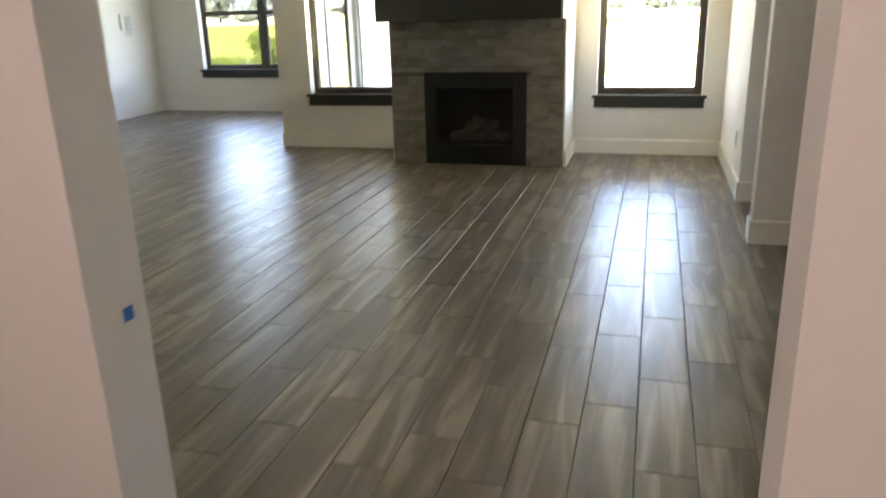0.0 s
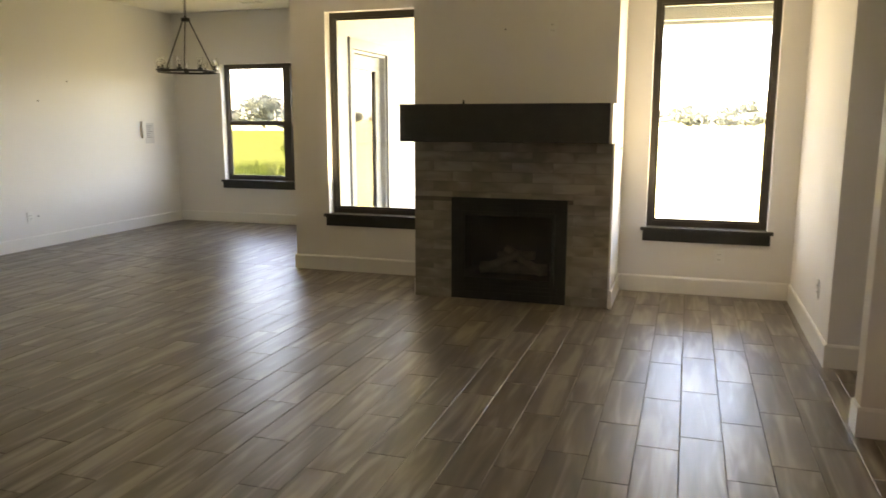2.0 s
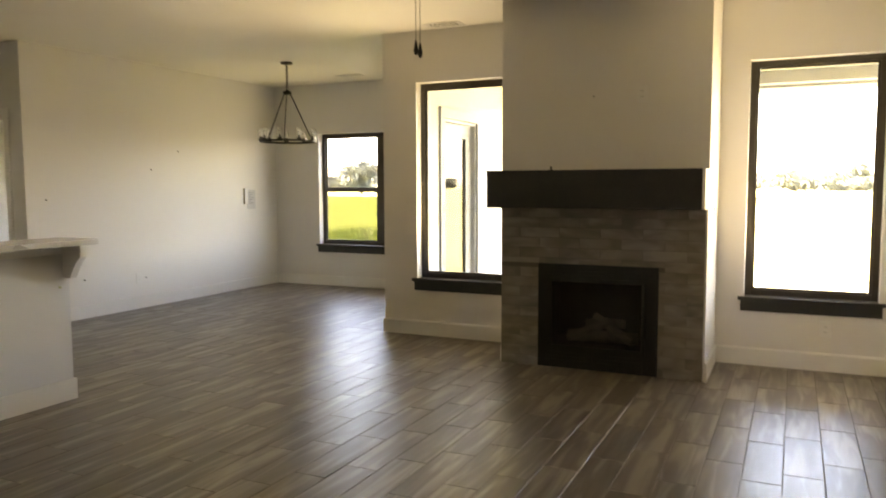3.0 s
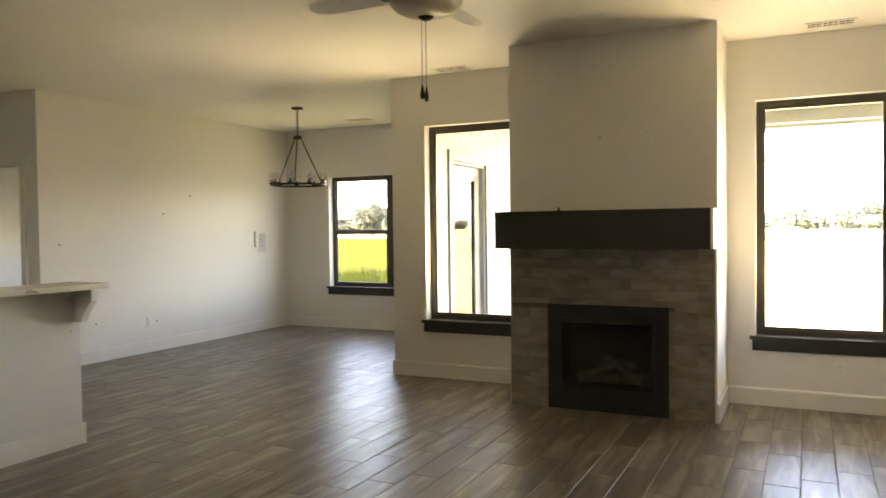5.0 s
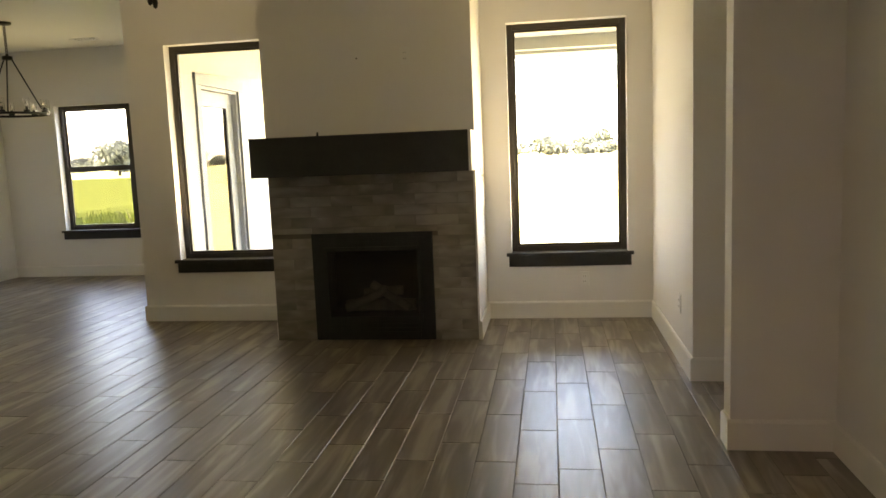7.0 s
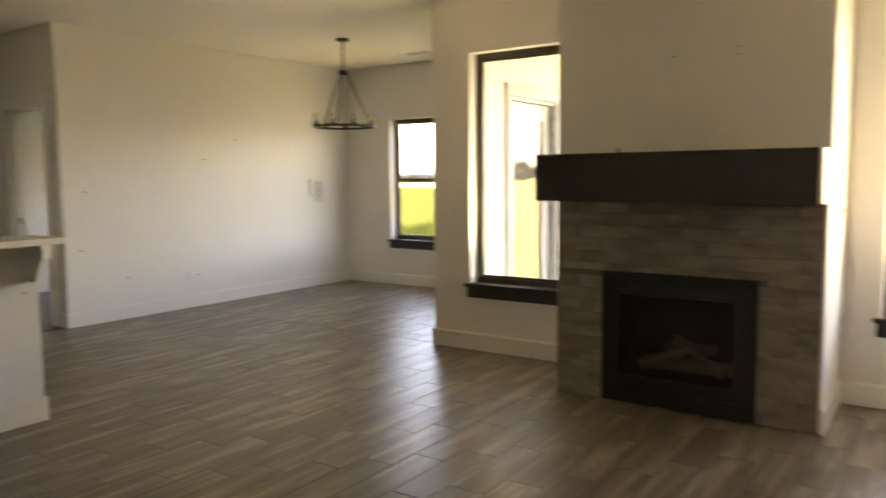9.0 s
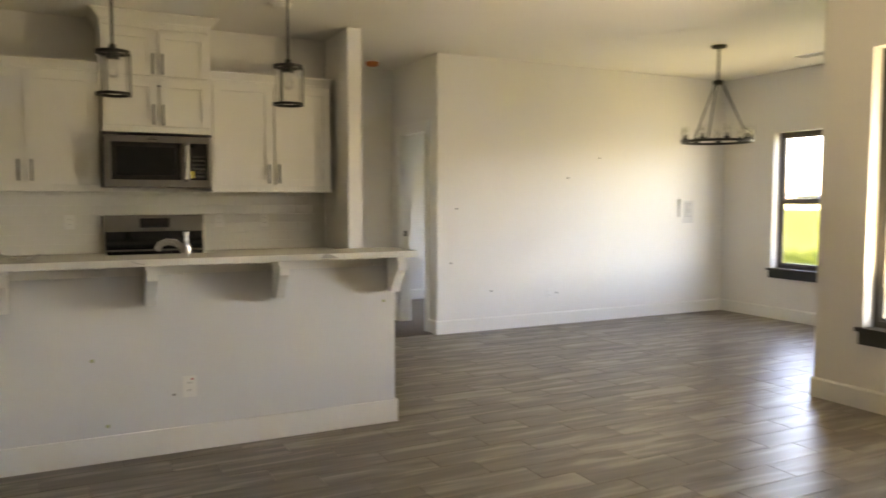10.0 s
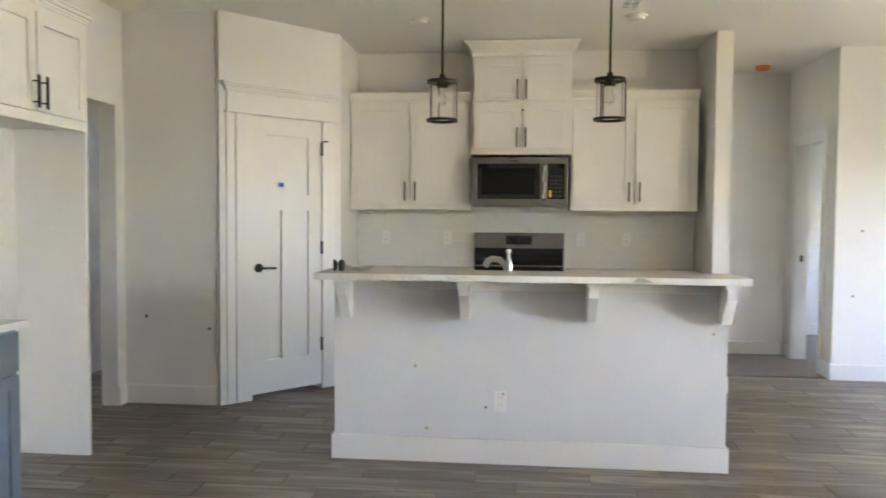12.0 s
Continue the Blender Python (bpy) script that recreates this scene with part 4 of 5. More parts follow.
# ---- interior door opening of the hall ----
def opening_trim(name, x0, x1, z1, y, face, label):
    """Casing round an opening in a wall along x; face -1: its front looks to -y."""
    d = tagged(new(name), label, "door", kind="structure")
    d.matrix_world = pose(x0, y, 0)
    W, s = x1 - x0, 0.018 * face
    ya, yb = min(0, s), max(0, s)
    part("casing", boxes((-0.07, 0, ya, yb, 0.001, z1), (W, W + 0.07, ya, yb, 0.001, z1), (-0.075, W + 0.075, ya, yb, z1, z1 + 0.085), bevel=0.0015), TRIM, d)
    part("jamb", boxes((0, 0.015, 0, 0.12, 0.005, z1), (W - 0.015, W, 0, 0.12, 0.005, z1), (0.015, W - 0.015, 0, 0.12, z1 - 0.015, z1)), TRIM, d)
    return d


dr2 = opening_trim("door_2", -6.62, -5.97, 2.03, 6.05, -1, "white cased doorway with a black strike plate")
part("strike_plate", boxes((0.0152, 0.018, 0.04, 0.07, 0.93, 0.99), bevel=0.0005), BLACK, dr2, "black strike plate")

# ---- patio door, seen through the window ----
pdr = tagged(new("door_3"), "pale grey exterior door with a full glass pane on the patio", "door", kind="structure")
pdr.matrix_world = pose(-2.375, 8.31, 0)
part("casing", boxes((0, 0.025, -0.10, 0, 0, 2.06), (0, 0.025, 0.88, 0.98, 0, 2.06), (0, 0.03, -0.11, 0.99, 2.06, 2.17), bevel=0.003), EXTTRIM, pdr)
part("jamb", boxes((-0.14, -0.001, 0, 0.03, 0.002, 2.06), (-0.14, -0.001, 0.85, 0.88, 0.002, 2.06), (-0.14, -0.001, 0.03, 0.85, 2.03, 2.06)), LIFTEDTRIM, pdr)
part("leaf", boxes((-0.10, -0.055, 0.031, 0.16, 0.01, 2.029), (-0.10, -0.055, 0.72, 0.849, 0.01, 2.029), (-0.10, -0.055, 0.16, 0.72, 1.88, 2.029), (-0.10, -0.055, 0.16, 0.72, 0.01, 0.26), bevel=0.002), LIFTEDTRIM, pdr)
pp = part("pane", boxes((-0.081, -0.075, 0.155, 0.725, 0.255, 1.885)), DOORGLASS, pdr, "tinted door glass")


# ---- outlets, switches and small marks ----
def outlet(at, turn, gang=1, toggle=False, label="white duplex outlet on the wall"):
    """Built facing -y at its middle, then turned."""
    o = thing("wall_switch" if toggle else "wall_outlet", label, "switch" if toggle else "outlet", at, turn)
    w = 0.035 + 0.023 * (gang - 1)
    part("plate", boxes((-w, w, -0.007, -0.002, -0.057, 0.057), bevel=0.002), PLASTIC, o)
    # dark layer stands in for the shade in the gap behind the plate
    part("gap_shade", boxes((-w + 0.001, w - 0.001, -0.002, -0.0005, -0.056, 0.056)), SCUFF, o)
    for g in range(gang):
        cx = (g - (gang - 1) / 2) * 0.046
        if toggle:
            part("toggle", boxes((cx - 0.006, cx + 0.006, -0.018, -0.0072, -0.012, 0.012), bevel=0.002), PLASTIC, o)
        else:
            for s in (-0.02, 0.02):
                soc = part("socket", boxes((cx - 0.015, cx + 0.015, -0.0085, -0.007, s - 0.014, s + 0.014), bevel=0.002), PLASTIC, o)
                part("slots", boxes((cx - 0.0085, cx - 0.0055, -0.0092, -0.0084, s - 0.004, s + 0.006), (cx + 0.0055, cx + 0.0085, -0.0092, -0.0084, s - 0.004, s + 0.006)), SCUFF, soc)
    return o


oi_ = outlet((IX, 3.37, 0.345), 90, label="white duplex outlet with a red dot on the island face")
part("red_dot", boxes((0.008, 0.018, -0.0078, -0.0071, 0.034, 0.044), bevel=0.0003), material("red_plastic", (0.5, 0.03, 0.04), 0.5), oi_, "small red sticker")
outlet((WX, 7.37, 0.34), 90, label="white duplex outlet low on the long wall")
outlet((1.68, 6.10, 0.36), -90, label="white duplex outlet low on the wall by the window")
outlet((1.16, NY, 0.31), 0, label="white duplex outlet under the tall window")
outlet((-4.27, 1.02, 1.17), 90, gang=2, toggle=True, label="white double switch on the pantry side wall")
outlet((0.40, 7.05, 1.15), 90, gang=1, toggle=True, label="white switch on the side of the chimney breast")
outlet((-0.06, 6.648, 2.0), 0, label="white cover plate high on the chimney breast")
for y in (2.30, 2.84, 3.98, 4.36):
    outlet((WX + 0.0085, y, 1.15), 90, label="white outlet on the tiled backsplash")


def mark(at, turn, r=0.009, mat=None, label="small dark plastic wall anchor in the painted wall"):
    """A screw anchor or filler dab, facing -y."""
    bm = bmesh.new()
    lathe(bm, [(0.0, 0.0), (r * 0.5, 0.0), (r, -0.002), (r, -0.004), (0, -0.004)], 10)
    bmesh.ops.rotate(bm, verts=bm.verts, cent=(0, 0, 0), matrix=Matrix.Rotation(radians(-90), 3, "X"))
    bmesh.ops.translate(bm, verts=bm.verts, vec=(0, -0.0045, 0))
    ob = part("wall_anchor", bm, mat or SCUFF)
    ob.matrix_world = pose(*at, 0, 0, turn)
    return tagged(ob, label, "wall anchor")


for y, z, m, r in [(2.905, 0.525, PATCH, 0.010), (2.97, 0.185, PATCH, 0.010), (4.475, 0.735, PATCH, 0.009), (3.29, 0.31, SCUFF, 0.007)]:
    mark((IX, y, z), 90, r, m, "dab of filler or an anchor on the island face")
for y, z in [(0.85, 0.62), (1.31, 0.54)]:
    mark((-4.27, y, z), 90, 0.012)
MARKS_W = [(6.66, 0.40), (7.47, 0.34), (7.60, 1.56), (8.02, 1.78), (6.26, 1.24), (6.20, 0.7)]
for y, z in MARKS_W:
    mark((WX, y, z), 90, 0.010)
mark((-0.40, 6.648, 2.0), 0, 0.006)

# thermostat with a paper note
th = thing("thermostat", "white thermostat on the long wall", "thermostat", (WX, 9.22, 1.22))
part("body", boxes((0.0005, 0.028, -0.045, 0.02, -0.09, 0.12), bevel=0.006), PLASTIC, th)
nt_ = thing("paper_note", "printed sheet of paper taped to the long wall", "paper", (WX, 9.315, 1.21))
part("sheet", boxes((0.0008, 0.0016, -0.07, 0.10, -0.15, 0.11)), PAPER, nt_)
for k in range(7):
    part("print_line", boxes((0.0016, 0.0019, -0.05, 0.06 - 0.02 * (k % 3), 0.07 - k * 0.024, 0.076 - k * 0.024)), INK, nt_)

bt = tagged(part("blue_tape", boxes((0, 0.0015, -0.018, 0.012, -0.020, 0.010), bevel=0.0005), TAPE), "torn bit of blue painter's tape on the door opening", "tape")
bt.matrix_world = pose(0.0685, 1.604, 0.722)


# ---- ceiling vents, detectors ----
def vent(x, y, w=0.32, d=0.15):
    v = thing("ceiling_vent", "white metal ceiling air register", "vent", (x, y, CEIL), group="ceiling registers")
    part("frame", boxes((-w / 2, w / 2, -d / 2, -d / 2 + 0.02, -0.008, -0.0005), (-w / 2, w / 2, d / 2 - 0.02, d / 2, -0.008, -0.0005),
                        (-w / 2, -w / 2 + 0.02, -d / 2 + 0.02, d / 2 - 0.02, -0.008, -0.0005), (w / 2 - 0.02, w / 2, -d / 2 + 0.02, d / 2 - 0.02, -0.008, -0.0005), bevel=0.001), PLASTIC, v)
    # dark sheet painted in for the unlit duct above the slats
    part("duct_shade", boxes((-w / 2 + 0.02, w / 2 - 0.02, -d / 2 + 0.02, d / 2 - 0.02, -0.0025, -0.0005)), SCUFF, v)
    for k in (-1, 1):
        part("divider", boxes((k * 0.048 - 0.005, k * 0.048 + 0.005, -d / 2 + 0.02, d / 2 - 0.02, -0.008, -0.003)), PLASTIC, v)
    part("divider", boxes((-w / 2 + 0.02, w / 2 - 0.02, -0.005, 0.005, -0.0085, -0.0035)), PLASTIC, v)
    for k in range(8):
        xx = -w / 2 + 0.035 + k * (w - 0.07) / 7
        part("slat", boxes((xx - 0.002, xx + 0.002, -d / 2 + 0.02, d / 2 - 0.02, -0.007, -0.003)), PLASTIC, v)
    return v


vent(-4.30, 4.17, 0.28, 0.14), vent(1.09, 7.10), vent(-1.83, 7.17), vent(-4.14, 9.34)
for x, y in ((-4.60, 2.73), (-4.62, 4.25)):
    d = thing("smoke_detector", "round white detector on the ceiling", "detector", (x, y, CEIL), group="ceiling discs")
    part("base", lathe(bmesh.new(), [(0, -0.0005), (0.075, -0.0005), (0.075, -0.012), (0, -0.012)]), PLASTIC, d, smooth=True)
    part("body", lathe(bmesh.new(), [(0.062, -0.012), (0.058, -0.032), (0.04, -0.04), (0, -0.04)]), PLASTIC, d, smooth=True)
d = thing("detector_cover", "round detector with an orange dust cover on the hall ceiling", "detector", (-6.43, 5.66, CEIL))
part("base", lathe(bmesh.new(), [(0, -0.0005), (0.075, -0.0005), (0.075, -0.012), (0, -0.012)]), PLASTIC, d, smooth=True)
part("cover", lathe(bmesh.new(), [(0.068, -0.012), (0.062, -0.045), (0.05, -0.05), (0, -0.05)]), COPPER, d, smooth=True)

# added fill lamp without a fixture, gives the entry jambs their warm light
lampd = bpy.data.lights.new("entry_fill_lamp", "POINT")
lampd.energy, lampd.color, lampd.shadow_soft_size = 0.27, (1.0, 0.83, 0.79), 0.15
lamp = new("entry_fill_lamp", lampd)
lamp.location = (0.15, -0.7, 2.3)

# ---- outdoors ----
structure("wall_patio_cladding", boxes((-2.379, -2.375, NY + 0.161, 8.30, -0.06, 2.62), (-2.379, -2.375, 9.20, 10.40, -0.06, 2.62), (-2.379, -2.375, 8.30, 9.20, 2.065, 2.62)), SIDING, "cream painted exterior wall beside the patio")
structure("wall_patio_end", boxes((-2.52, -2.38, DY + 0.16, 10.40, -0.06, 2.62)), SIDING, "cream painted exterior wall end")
structure("patio", boxes((-2.38, 2.6, NY + 0.16, 10.7, -0.17, -0.06)), CONCRETE, "plain concrete patio slab", "patio")
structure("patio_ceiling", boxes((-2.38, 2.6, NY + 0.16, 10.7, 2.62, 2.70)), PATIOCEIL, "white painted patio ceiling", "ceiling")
beam = structure("patio_beam", boxes((-2.38, 2.6, 10.42, 10.62, 2.40, 2.62)), PATIOPAINT, "beige painted patio beam with two pale battens", "beam")
part("batten", boxes((-2.38, 2.6, 10.400, 10.419, 2.40, 2.425), bevel=0.003), TRIM, beam, "pale painted batten")
part("batten", boxes((-2.38, 2.6, 10.405, 10.419, 2.462, 2.48), bevel=0.003), TRIM, beam, "pale painted batten")
structure("patio_post", boxes((2.35, 2.55, 10.42, 10.62, -0.06, 2.40), bevel=0.01), TRIM, "white painted patio post", "post")

bm = bmesh.new()
R = 1500
bmesh.ops.create_grid(bm, x_segments=24, y_segments=24, size=R)
structure("ground", bm, GRASS, "flat sunlit grass field reaching the horizon", "ground").location.z = -0.18


structure("meadow", boxes((-75, -2.3, 10.9, 95, -0.30, -0.172)), MEADOW, "green meadow strip beside the patio, darkened against overbright sun", "ground")


def leafy(bm, centre, radii, n, size, seed):
    """Many small leaf quads through an uneven rounded crown."""
    rd = random.Random(seed)
    c = Vector(centre)
    vs, fs = [], []
    while len(fs) < n:
        d = Vector([rd.uniform(-1, 1) for _ in range(3)])
        if d.length > 1 or d.length < 0.35:
            continue
        k = 0.75 + 0.5 * noise.noise(d * 2.3 + Vector((seed, 0, 0)))
        p = c + Vector([d[i] * radii[i] * k for i in range(3)])
        if p.z < -0.15:
            continue
        q = Euler([rd.uniform(0, 6.28) for _ in range(3)]).to_matrix()
        s = size * rd.uniform(0.6, 1.4)
        i0 = len(vs)
        vs += [p + q @ Vector(o) * s for o in ((-0.5, 0, 0), (0, 0.25, 0.05), (0.6, 0, 0), (0, -0.25, 0.05))]
        fs.append((i0, i0 + 1, i0 + 2, i0 + 3))
    me = bpy.data.meshes.new("leaves")
    me.from_pydata(vs, [], fs)
    bm.from_mesh(me)
    bpy.data.meshes.remove(me)
    return bm


def tree(x, y, h, r, seed, mat=FARLEAF, leaves=280, size=0.18, low=0.25):
    t = thing("tree", "broad green field tree on the skyline, leaves paled by painted haze", "tree", (x, y, -0.18), group="far trees")
    rd = random.Random(seed)
    bm = bmesh.new()
    cyl(bm, (0, 0, 0), (0.1, 0, h * 0.5), 0.05 * h, 0.025 * h, 8)
    for k in range(5):
        a = rd.uniform(0, 6.28)
        cyl(bm, (0.05, 0, h * 0.3), (r * 0.6 * math.cos(a), r * 0.6 * math.sin(a), h * rd.uniform(0.55, 0.8)), 0.02 * h, 0.008 * h, 6)
    part("trunk", bm, BARK, t)
    bm = bmesh.new()
    for k in range(5):
        a = rd.uniform(0, 6.28)
        q = r * rd.uniform(0.1, 0.6)
        leafy(bm, (q * math.cos(a), q * math.sin(a), h * rd.uniform(low, 0.75)), (r * 0.6, r * 0.6, h * 0.3), leaves, h * size, seed * 7 + k)
    part("crown", bm, mat, t)
    return t


rt = random.Random(5)
k = 0
for x, y, h, r in [(-66, 120, 6, 5), (-57, 124, 5, 5), (-72.5, 122, 6.2, 6), (-50, 122, 4.5, 4)]:
    tree(x, y, h, r, 11 + k, TREELEAF, 700, 0.12, 0.25)
    k += 1
for _ in range(70):
    a = rt.uniform(-58, 30)
    dist = rt.uniform(230, 330)
    tree(dist * math.sin(radians(a)), dist * math.cos(radians(a)), rt.uniform(3.4, 7.6), rt.uniform(4, 9), 40 + k)
    k += 1

for _ in range(48):
    a = rt.uniform(-12, 20)
    dist = rt.uniform(170, 225)
    tree(dist * math.sin(radians(a)), dist * math.cos(radians(a)), rt.uniform(2.4, 5.4), rt.uniform(3, 7), 140 + k)
    k += 1


def house(x, y, w, d, turn, seed):
    h = thing("house", "low brick house with a dark hipped roof across the field", "house", (x, y, -0.18), turn, "far houses")
    part("wall", boxes((-w / 2, w / 2, -d / 2, d / 2, 0, 2.8)), BRICKY, h)
    bm = bmesh.new()
    o, z0, z1 = 0.6, 2.8, 5.2
    vs = [bm.verts.new(c) for c in ((-w / 2 - o, -d / 2 - o, z0), (w / 2 + o, -d / 2 - o, z0), (w / 2 + o, d / 2 + o, z0), (-w / 2 - o, d / 2 + o, z0), (-w / 2 + d / 2, 0, z1), (w / 2 - d / 2, 0, z1))]
    for f in ((0, 1, 5, 4), (1, 2, 5), (2, 3, 4, 5), (3, 0, 4), (3, 2, 1, 0)):
        bm.faces.new([vs[i] for i in f])
    part("roof", bm, ROOFING, h)
    for k in range(4):
        xx = -w / 2 + w * (k + 0.5) / 4
        wd = part("window", boxes((xx - 0.6, xx + 0.6, -d / 2 - 0.04, -d / 2 - 0.002, 0.9, 2.2)), TRIM, h)
        part("pane", boxes((xx - 0.52, xx + 0.52, -d / 2 - 0.06, -d / 2 - 0.045, 0.98, 2.12)), BLACKGLASS, wd)


for k, (x, y) in enumerate([(10, 250), (38, 262), (-22, 270), (70, 280), (-105, 240), (-140, 250), (-60, 300), (-180, 262)]):
    house(x, y, 17 + (k % 3) * 3, 11, (k * 37) % 30 - 15, k)

# weeds and a bush near the dining window
sh = thing("bush", "bright green leafy bush in the grass outside", "bush", (-6.6, 14.5, -0.18))
bm = bmesh.new()
for k in range(9):
    a = 0.7 * k
    cyl(bm, (0.1 * math.cos(a), 0.1 * math.sin(a), 0), (0.5 * math.cos(a), 0.5 * math.sin(a), 0.7), 0.015, 0.005, 6)
part("stems", bm, BARK, sh)
bm = bmesh.new()
for k, (x, y, z, r) in enumerate([(0, 0, 0.3, 0.5), (0.5, 0.2, 0.4, 0.5), (-0.6, 0.1, 0.15, 0.4), (0.4, -0.2, 0.65, 0.35), (-0.1, 0.3, 0.45, 0.35)]):
    leafy(bm, (x, y, z), (r, r, r * 0.8), 2200, 0.055, 90 + k)
part("leaves", bm, LEAF, sh)
for bx, by, bt, bs in ((-8.6, 19.5, 70, 0.8), (-7.6, 16.2, 160, 0.5), (-12.5, 26.0, 230, 1.0), (-4.9, 12.8, 300, 0.6)):
    copy_thing(sh, pose(bx, by, -0.18, 0, 0, bt) @ Matrix.Scale(bs, 4))

# tall grass blades beyond the dining window
rg_ = random.Random(9)
vs, fs = [], []
for k in range(16000):
    x, y = rg_.uniform(-12, -3.0), rg_.uniform(10.6, 22)
    h, a, wdt = rg_.uniform(0.12, 0.4), rg_.uniform(0, 3.14), 0.012
    dx, dy = wdt * math.cos(a), wdt * math.sin(a)
    lx, ly = rg_.uniform(-0.12, 0.12), rg_.uniform(-0.12, 0.12)
    i0 = len(vs)
    vs += [(x - dx, y - dy, -0.18), (x + dx, y + dy, -0.18), (x + lx, y + ly, -0.18 + h)]
    fs.append((i0, i0 + 1, i0 + 2))
me = bpy.data.meshes.new("tall_grass")
me.from_pydata(vs, [], fs)
me.materials.append(LEAF)
tagged(new("tall_grass", me), "tall green grass blades outside the dining window", "grass", kind="stuff")

# ---- pieces: surround, backsplash and floor tiles ----
def tile_mesh(name, w, l, t, mat, gap=0.002, ch=0.0015, flat="z"):
    """A tile w by l with chamfered upper edges, lying with its top at 0 (flat z) or standing, front to -y (flat y)."""
    a, b = w / 2 - gap / 2, l / 2 - gap / 2
    vs = [(-a, -b, -t), (a, -b, -t), (a, b, -t), (-a, b, -t), (-a, -b, -ch), (a, -b, -ch), (a, b, -ch), (-a, b, -ch),
          (-a + ch, -b + ch, 0), (a - ch, -b + ch, 0), (a - ch, b - ch, 0), (-a + ch, b - ch, 0)]
    if flat == "y":
        vs = [(x, -z, y) for x, y, z in vs]
    if flat == "x":
        vs = [(z, x, y) for x, y, z in vs]
    fs = [(0, 1, 5, 4), (1, 2, 6, 5), (2, 3, 7, 6), (3, 0, 4, 7), (4, 5, 9, 8), (5, 6, 10, 9), (6, 7, 11, 10), (7, 4, 8, 11), (8, 9, 10, 11)]
    me = bpy.data.meshes.new(name)
    me.from_pydata(vs, [], fs)
    bm = bmesh.new()
    bm.from_mesh(me)
    bmesh.ops.recalc_face_normals(bm, faces=bm.faces)
    bm.to_mesh(me)
    bm.free()
    me.materials.append(mat)
    return me


sur = tagged(new("wall_surround"), "brown-grey wood-look tile surround of the fireplace", "tile surround", kind="structure")
sur.matrix_world = pose(0, 6.648, 0)
part("mortar", boxes((-1.10, FX0 - 0.001, -0.006, -0.0005, 0.001, 1.204), (FX1 + 0.001, 0.385, -0.006, -0.0005, 0.001, 1.204), (FX0 - 0.001, FX1 + 0.001, -0.006, -0.0005, FZ1 + 0.001, 1.204)), MORTAR, sur)
part("edge_trim", boxes((0.385, 0.40, -0.016, -0.0005, 0.136, 1.204), bevel=0.001), TRIM, sur, "white painted edge strip")
SH, SL = 1.205 / 16, 0.305
cache = {}
for r in range(16):
    z0 = r * SH
    x = -1.10 - (0.5 * SL if r % 2 else 0)
    while x < 0.384:
        segs = [(max(x, -1.10), min(x + SL, 0.384))]
        if z0 + SH * 0.5 < FZ1:
            a, b = segs[0]
            segs = [(a, min(b, FX0)), (max(a, FX1), b)]
        zb, zt = z0, z0 + SH
        if z0 < FZ1 < zt and segs[0][1] > FX0 and segs[0][0] < FX1 and len(segs) == 1:
            zb = FZ1
        for a, b in segs:
            if b - a > 0.02:
                key = (round(b - a, 3), round(zt - zb, 3))
                if key not in cache:
                    cache[key] = tile_mesh("tile", *key, 0.006, SURROUND, flat="y")
                o = new("tile", cache[key])
                o.parent = sur
                o.location = ((a + b) / 2, -0.012, (zb + zt) / 2)
        x += SL

bsp = tagged(new("wall_backsplash"), "white glazed subway tile backsplash", "backsplash", kind="structure")
bsp.matrix_world = pose(WX, 0, 0)
part("mortar", boxes((0.0005, 0.004, 2.055, 4.918, 0.901, 1.388)), PLASTIC, bsp)
cache = {}
for r in range(7):
    z0 = 0.901 + r * 0.0762
    z1 = min(z0 + 0.0762, 1.388)
    if z1 - z0 < 0.02:
        continue
    y = 2.055 - (0.076 if r % 2 else 0)
    while y < 4.918:
        a, b = max(y, 2.055), min(y + 0.1524, 4.918)
        if b - a > 0.015:
            key = (round(b - a, 3), round(z1 - z0, 3))
            if key not in cache:
                cache[key] = tile_mesh("tile", *key, 0.004, SUBWAY, flat="x")
            o = new("tile", cache[key])
            o.parent = bsp
            o.location = (0.008, (a + b) / 2, (z0 + z1) / 2)
        y += 0.1524

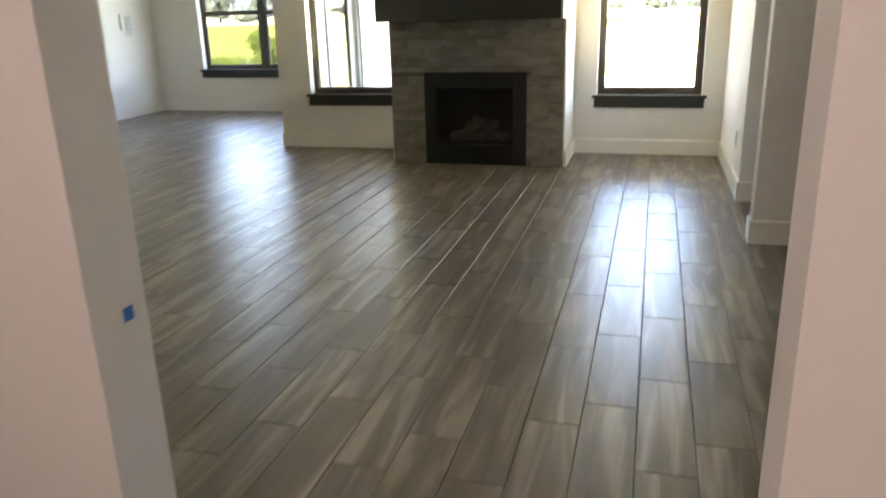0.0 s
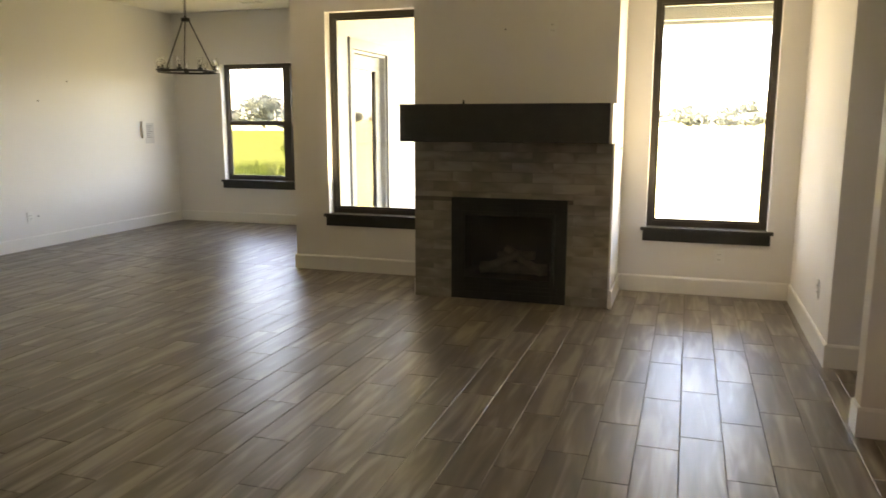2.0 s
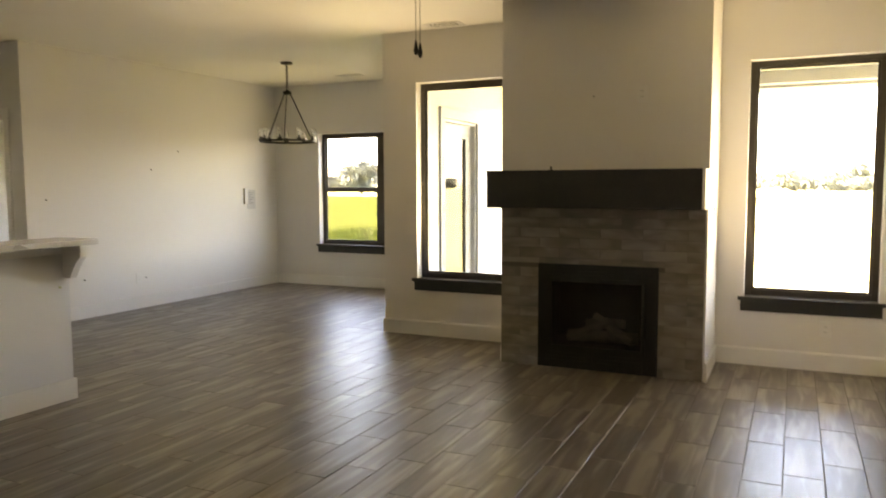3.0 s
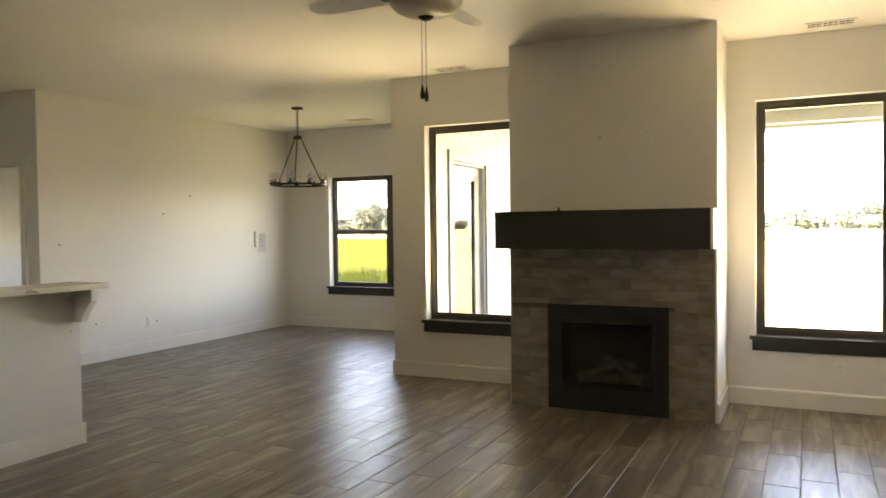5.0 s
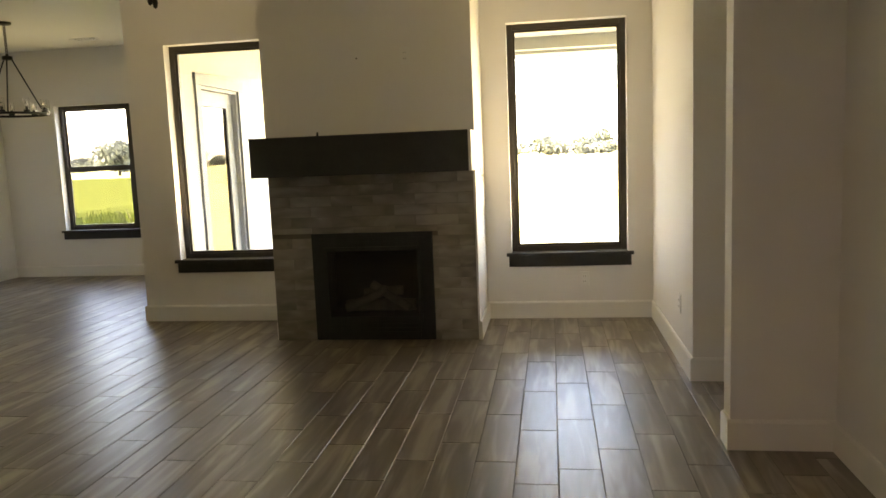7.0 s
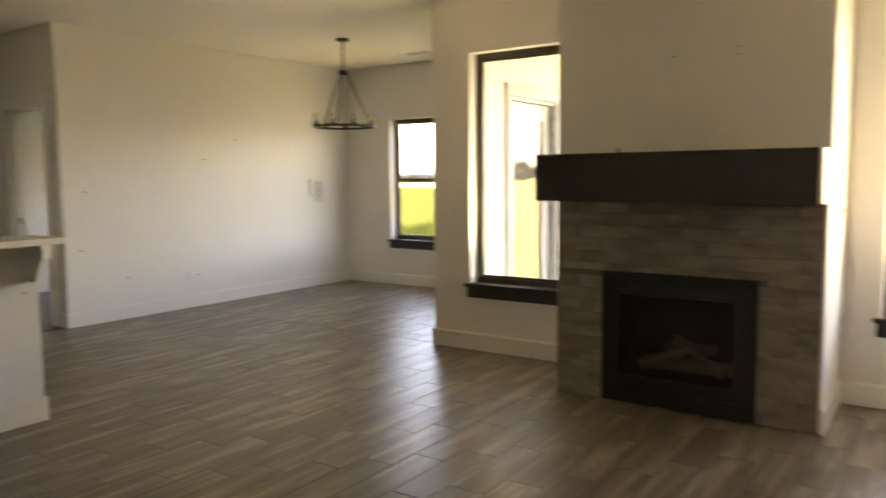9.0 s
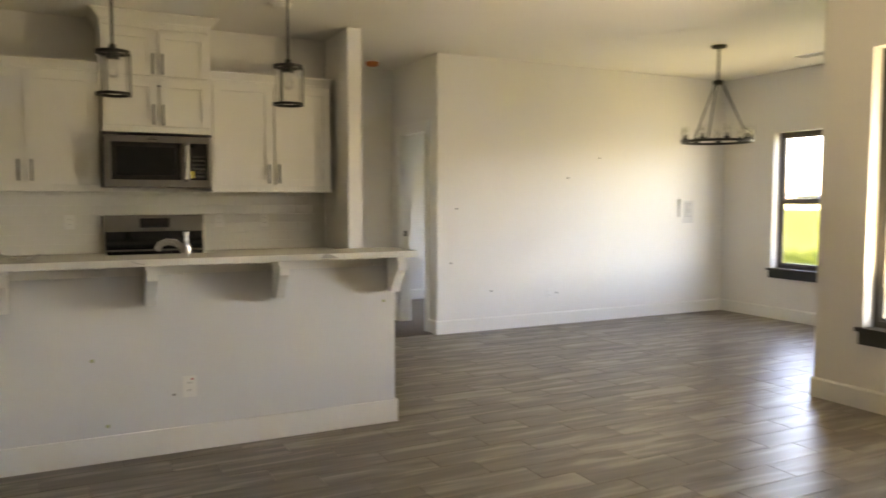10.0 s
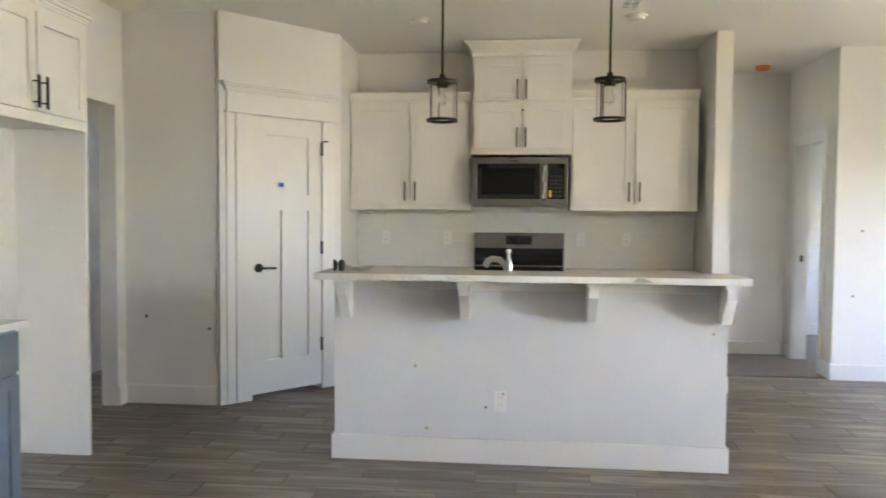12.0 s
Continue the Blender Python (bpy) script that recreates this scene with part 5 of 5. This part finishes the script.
flo = tagged(new("floor"), "glossy wood-look porcelain plank tile floor in brown-grey", "floor", kind="structure")
TW, TL, TX = 0.177, 0.584, 0.036
PHASE = {3: 0.44, 4: 0.23, 5: 0.38, 6: 0.016, 7: 0.2, 8: 0.448}
REG = [(-5.75, 1.72, 0.60, 7.36), (-5.75, -2.45, 7.36, 9.93), (1.72, 3.6, 2.99, 5.75), (-0.36, 2.36, -1.75, 0.60), (-5.95, -0.36, -0.8, 0.60), (1.72, 2.36, 0.60, 1.2)]
cache, near, jv, jf = {}, 0, [], []
for rx0, rx1, ry0, ry1 in REG:
    i0, i1 = math.floor((rx0 - TX) / TW), math.ceil((rx1 - TX) / TW)
    for i in range(i0, i1):
        a, b = max(TX + i * TW, rx0), min(TX + (i + 1) * TW, rx1)
        if b - a < 0.01:
            continue
        shift = PHASE.get(i, (0.23 + 0.19 * i + 0.06 * math.sin(i * 12.9)) % TL)
        j = math.floor((ry0 - shift) / TL)
        while shift + j * TL < ry1:
            c, d = max(shift + j * TL, ry0), min(shift + (j + 1) * TL, ry1)
            j += 1
            if d - c < 0.01:
                continue
            cx, cy = (a + b) / 2, (c + d) / 2
            key = (round(b - a, 3), round(d - c, 3))
            if -2.9 < cx < 1.66 and 2.2 < cy < 7.3 and near < 300:
                if key not in cache:
                    cache[key] = tile_mesh("tile", *key, 0.003, FLOORTILE, gap=0.003, ch=0.0018)
                o = new("tile", cache[key])
                o.parent = flo
                o.location = (cx, cy, 0)
                near += 1
            else:
                u, v, h, n0 = key[0] / 2 - 0.0017, key[1] / 2 - 0.0017, 0.002, len(jv)
                jv += [(cx - u, cy - v, -0.003), (cx + u, cy - v, -0.003), (cx + u, cy + v, -0.003), (cx - u, cy + v, -0.003),
                       (cx - u, cy - v, -h), (cx + u, cy - v, -h), (cx + u, cy + v, -h), (cx - u, cy + v, -h),
                       (cx - u + h, cy - v + h, 0), (cx + u - h, cy - v + h, 0), (cx + u - h, cy + v - h, 0), (cx - u + h, cy + v - h, 0)]
                jf += [tuple(n0 + k for k in f) for f in ((0, 1, 5, 4), (1, 2, 6, 5), (2, 3, 7, 6), (3, 0, 4, 7), (4, 5, 9, 8), (5, 6, 10, 9), (6, 7, 11, 10), (7, 4, 8, 11), (8, 9, 10, 11))]
me = bpy.data.meshes.new("far_tiles")
me.from_pydata(jv, [], jf)
me.materials.append(FLOORTILE)
ft = new("far_tiles", me)
ft.parent = flo
ft["kind"] = "stuff"
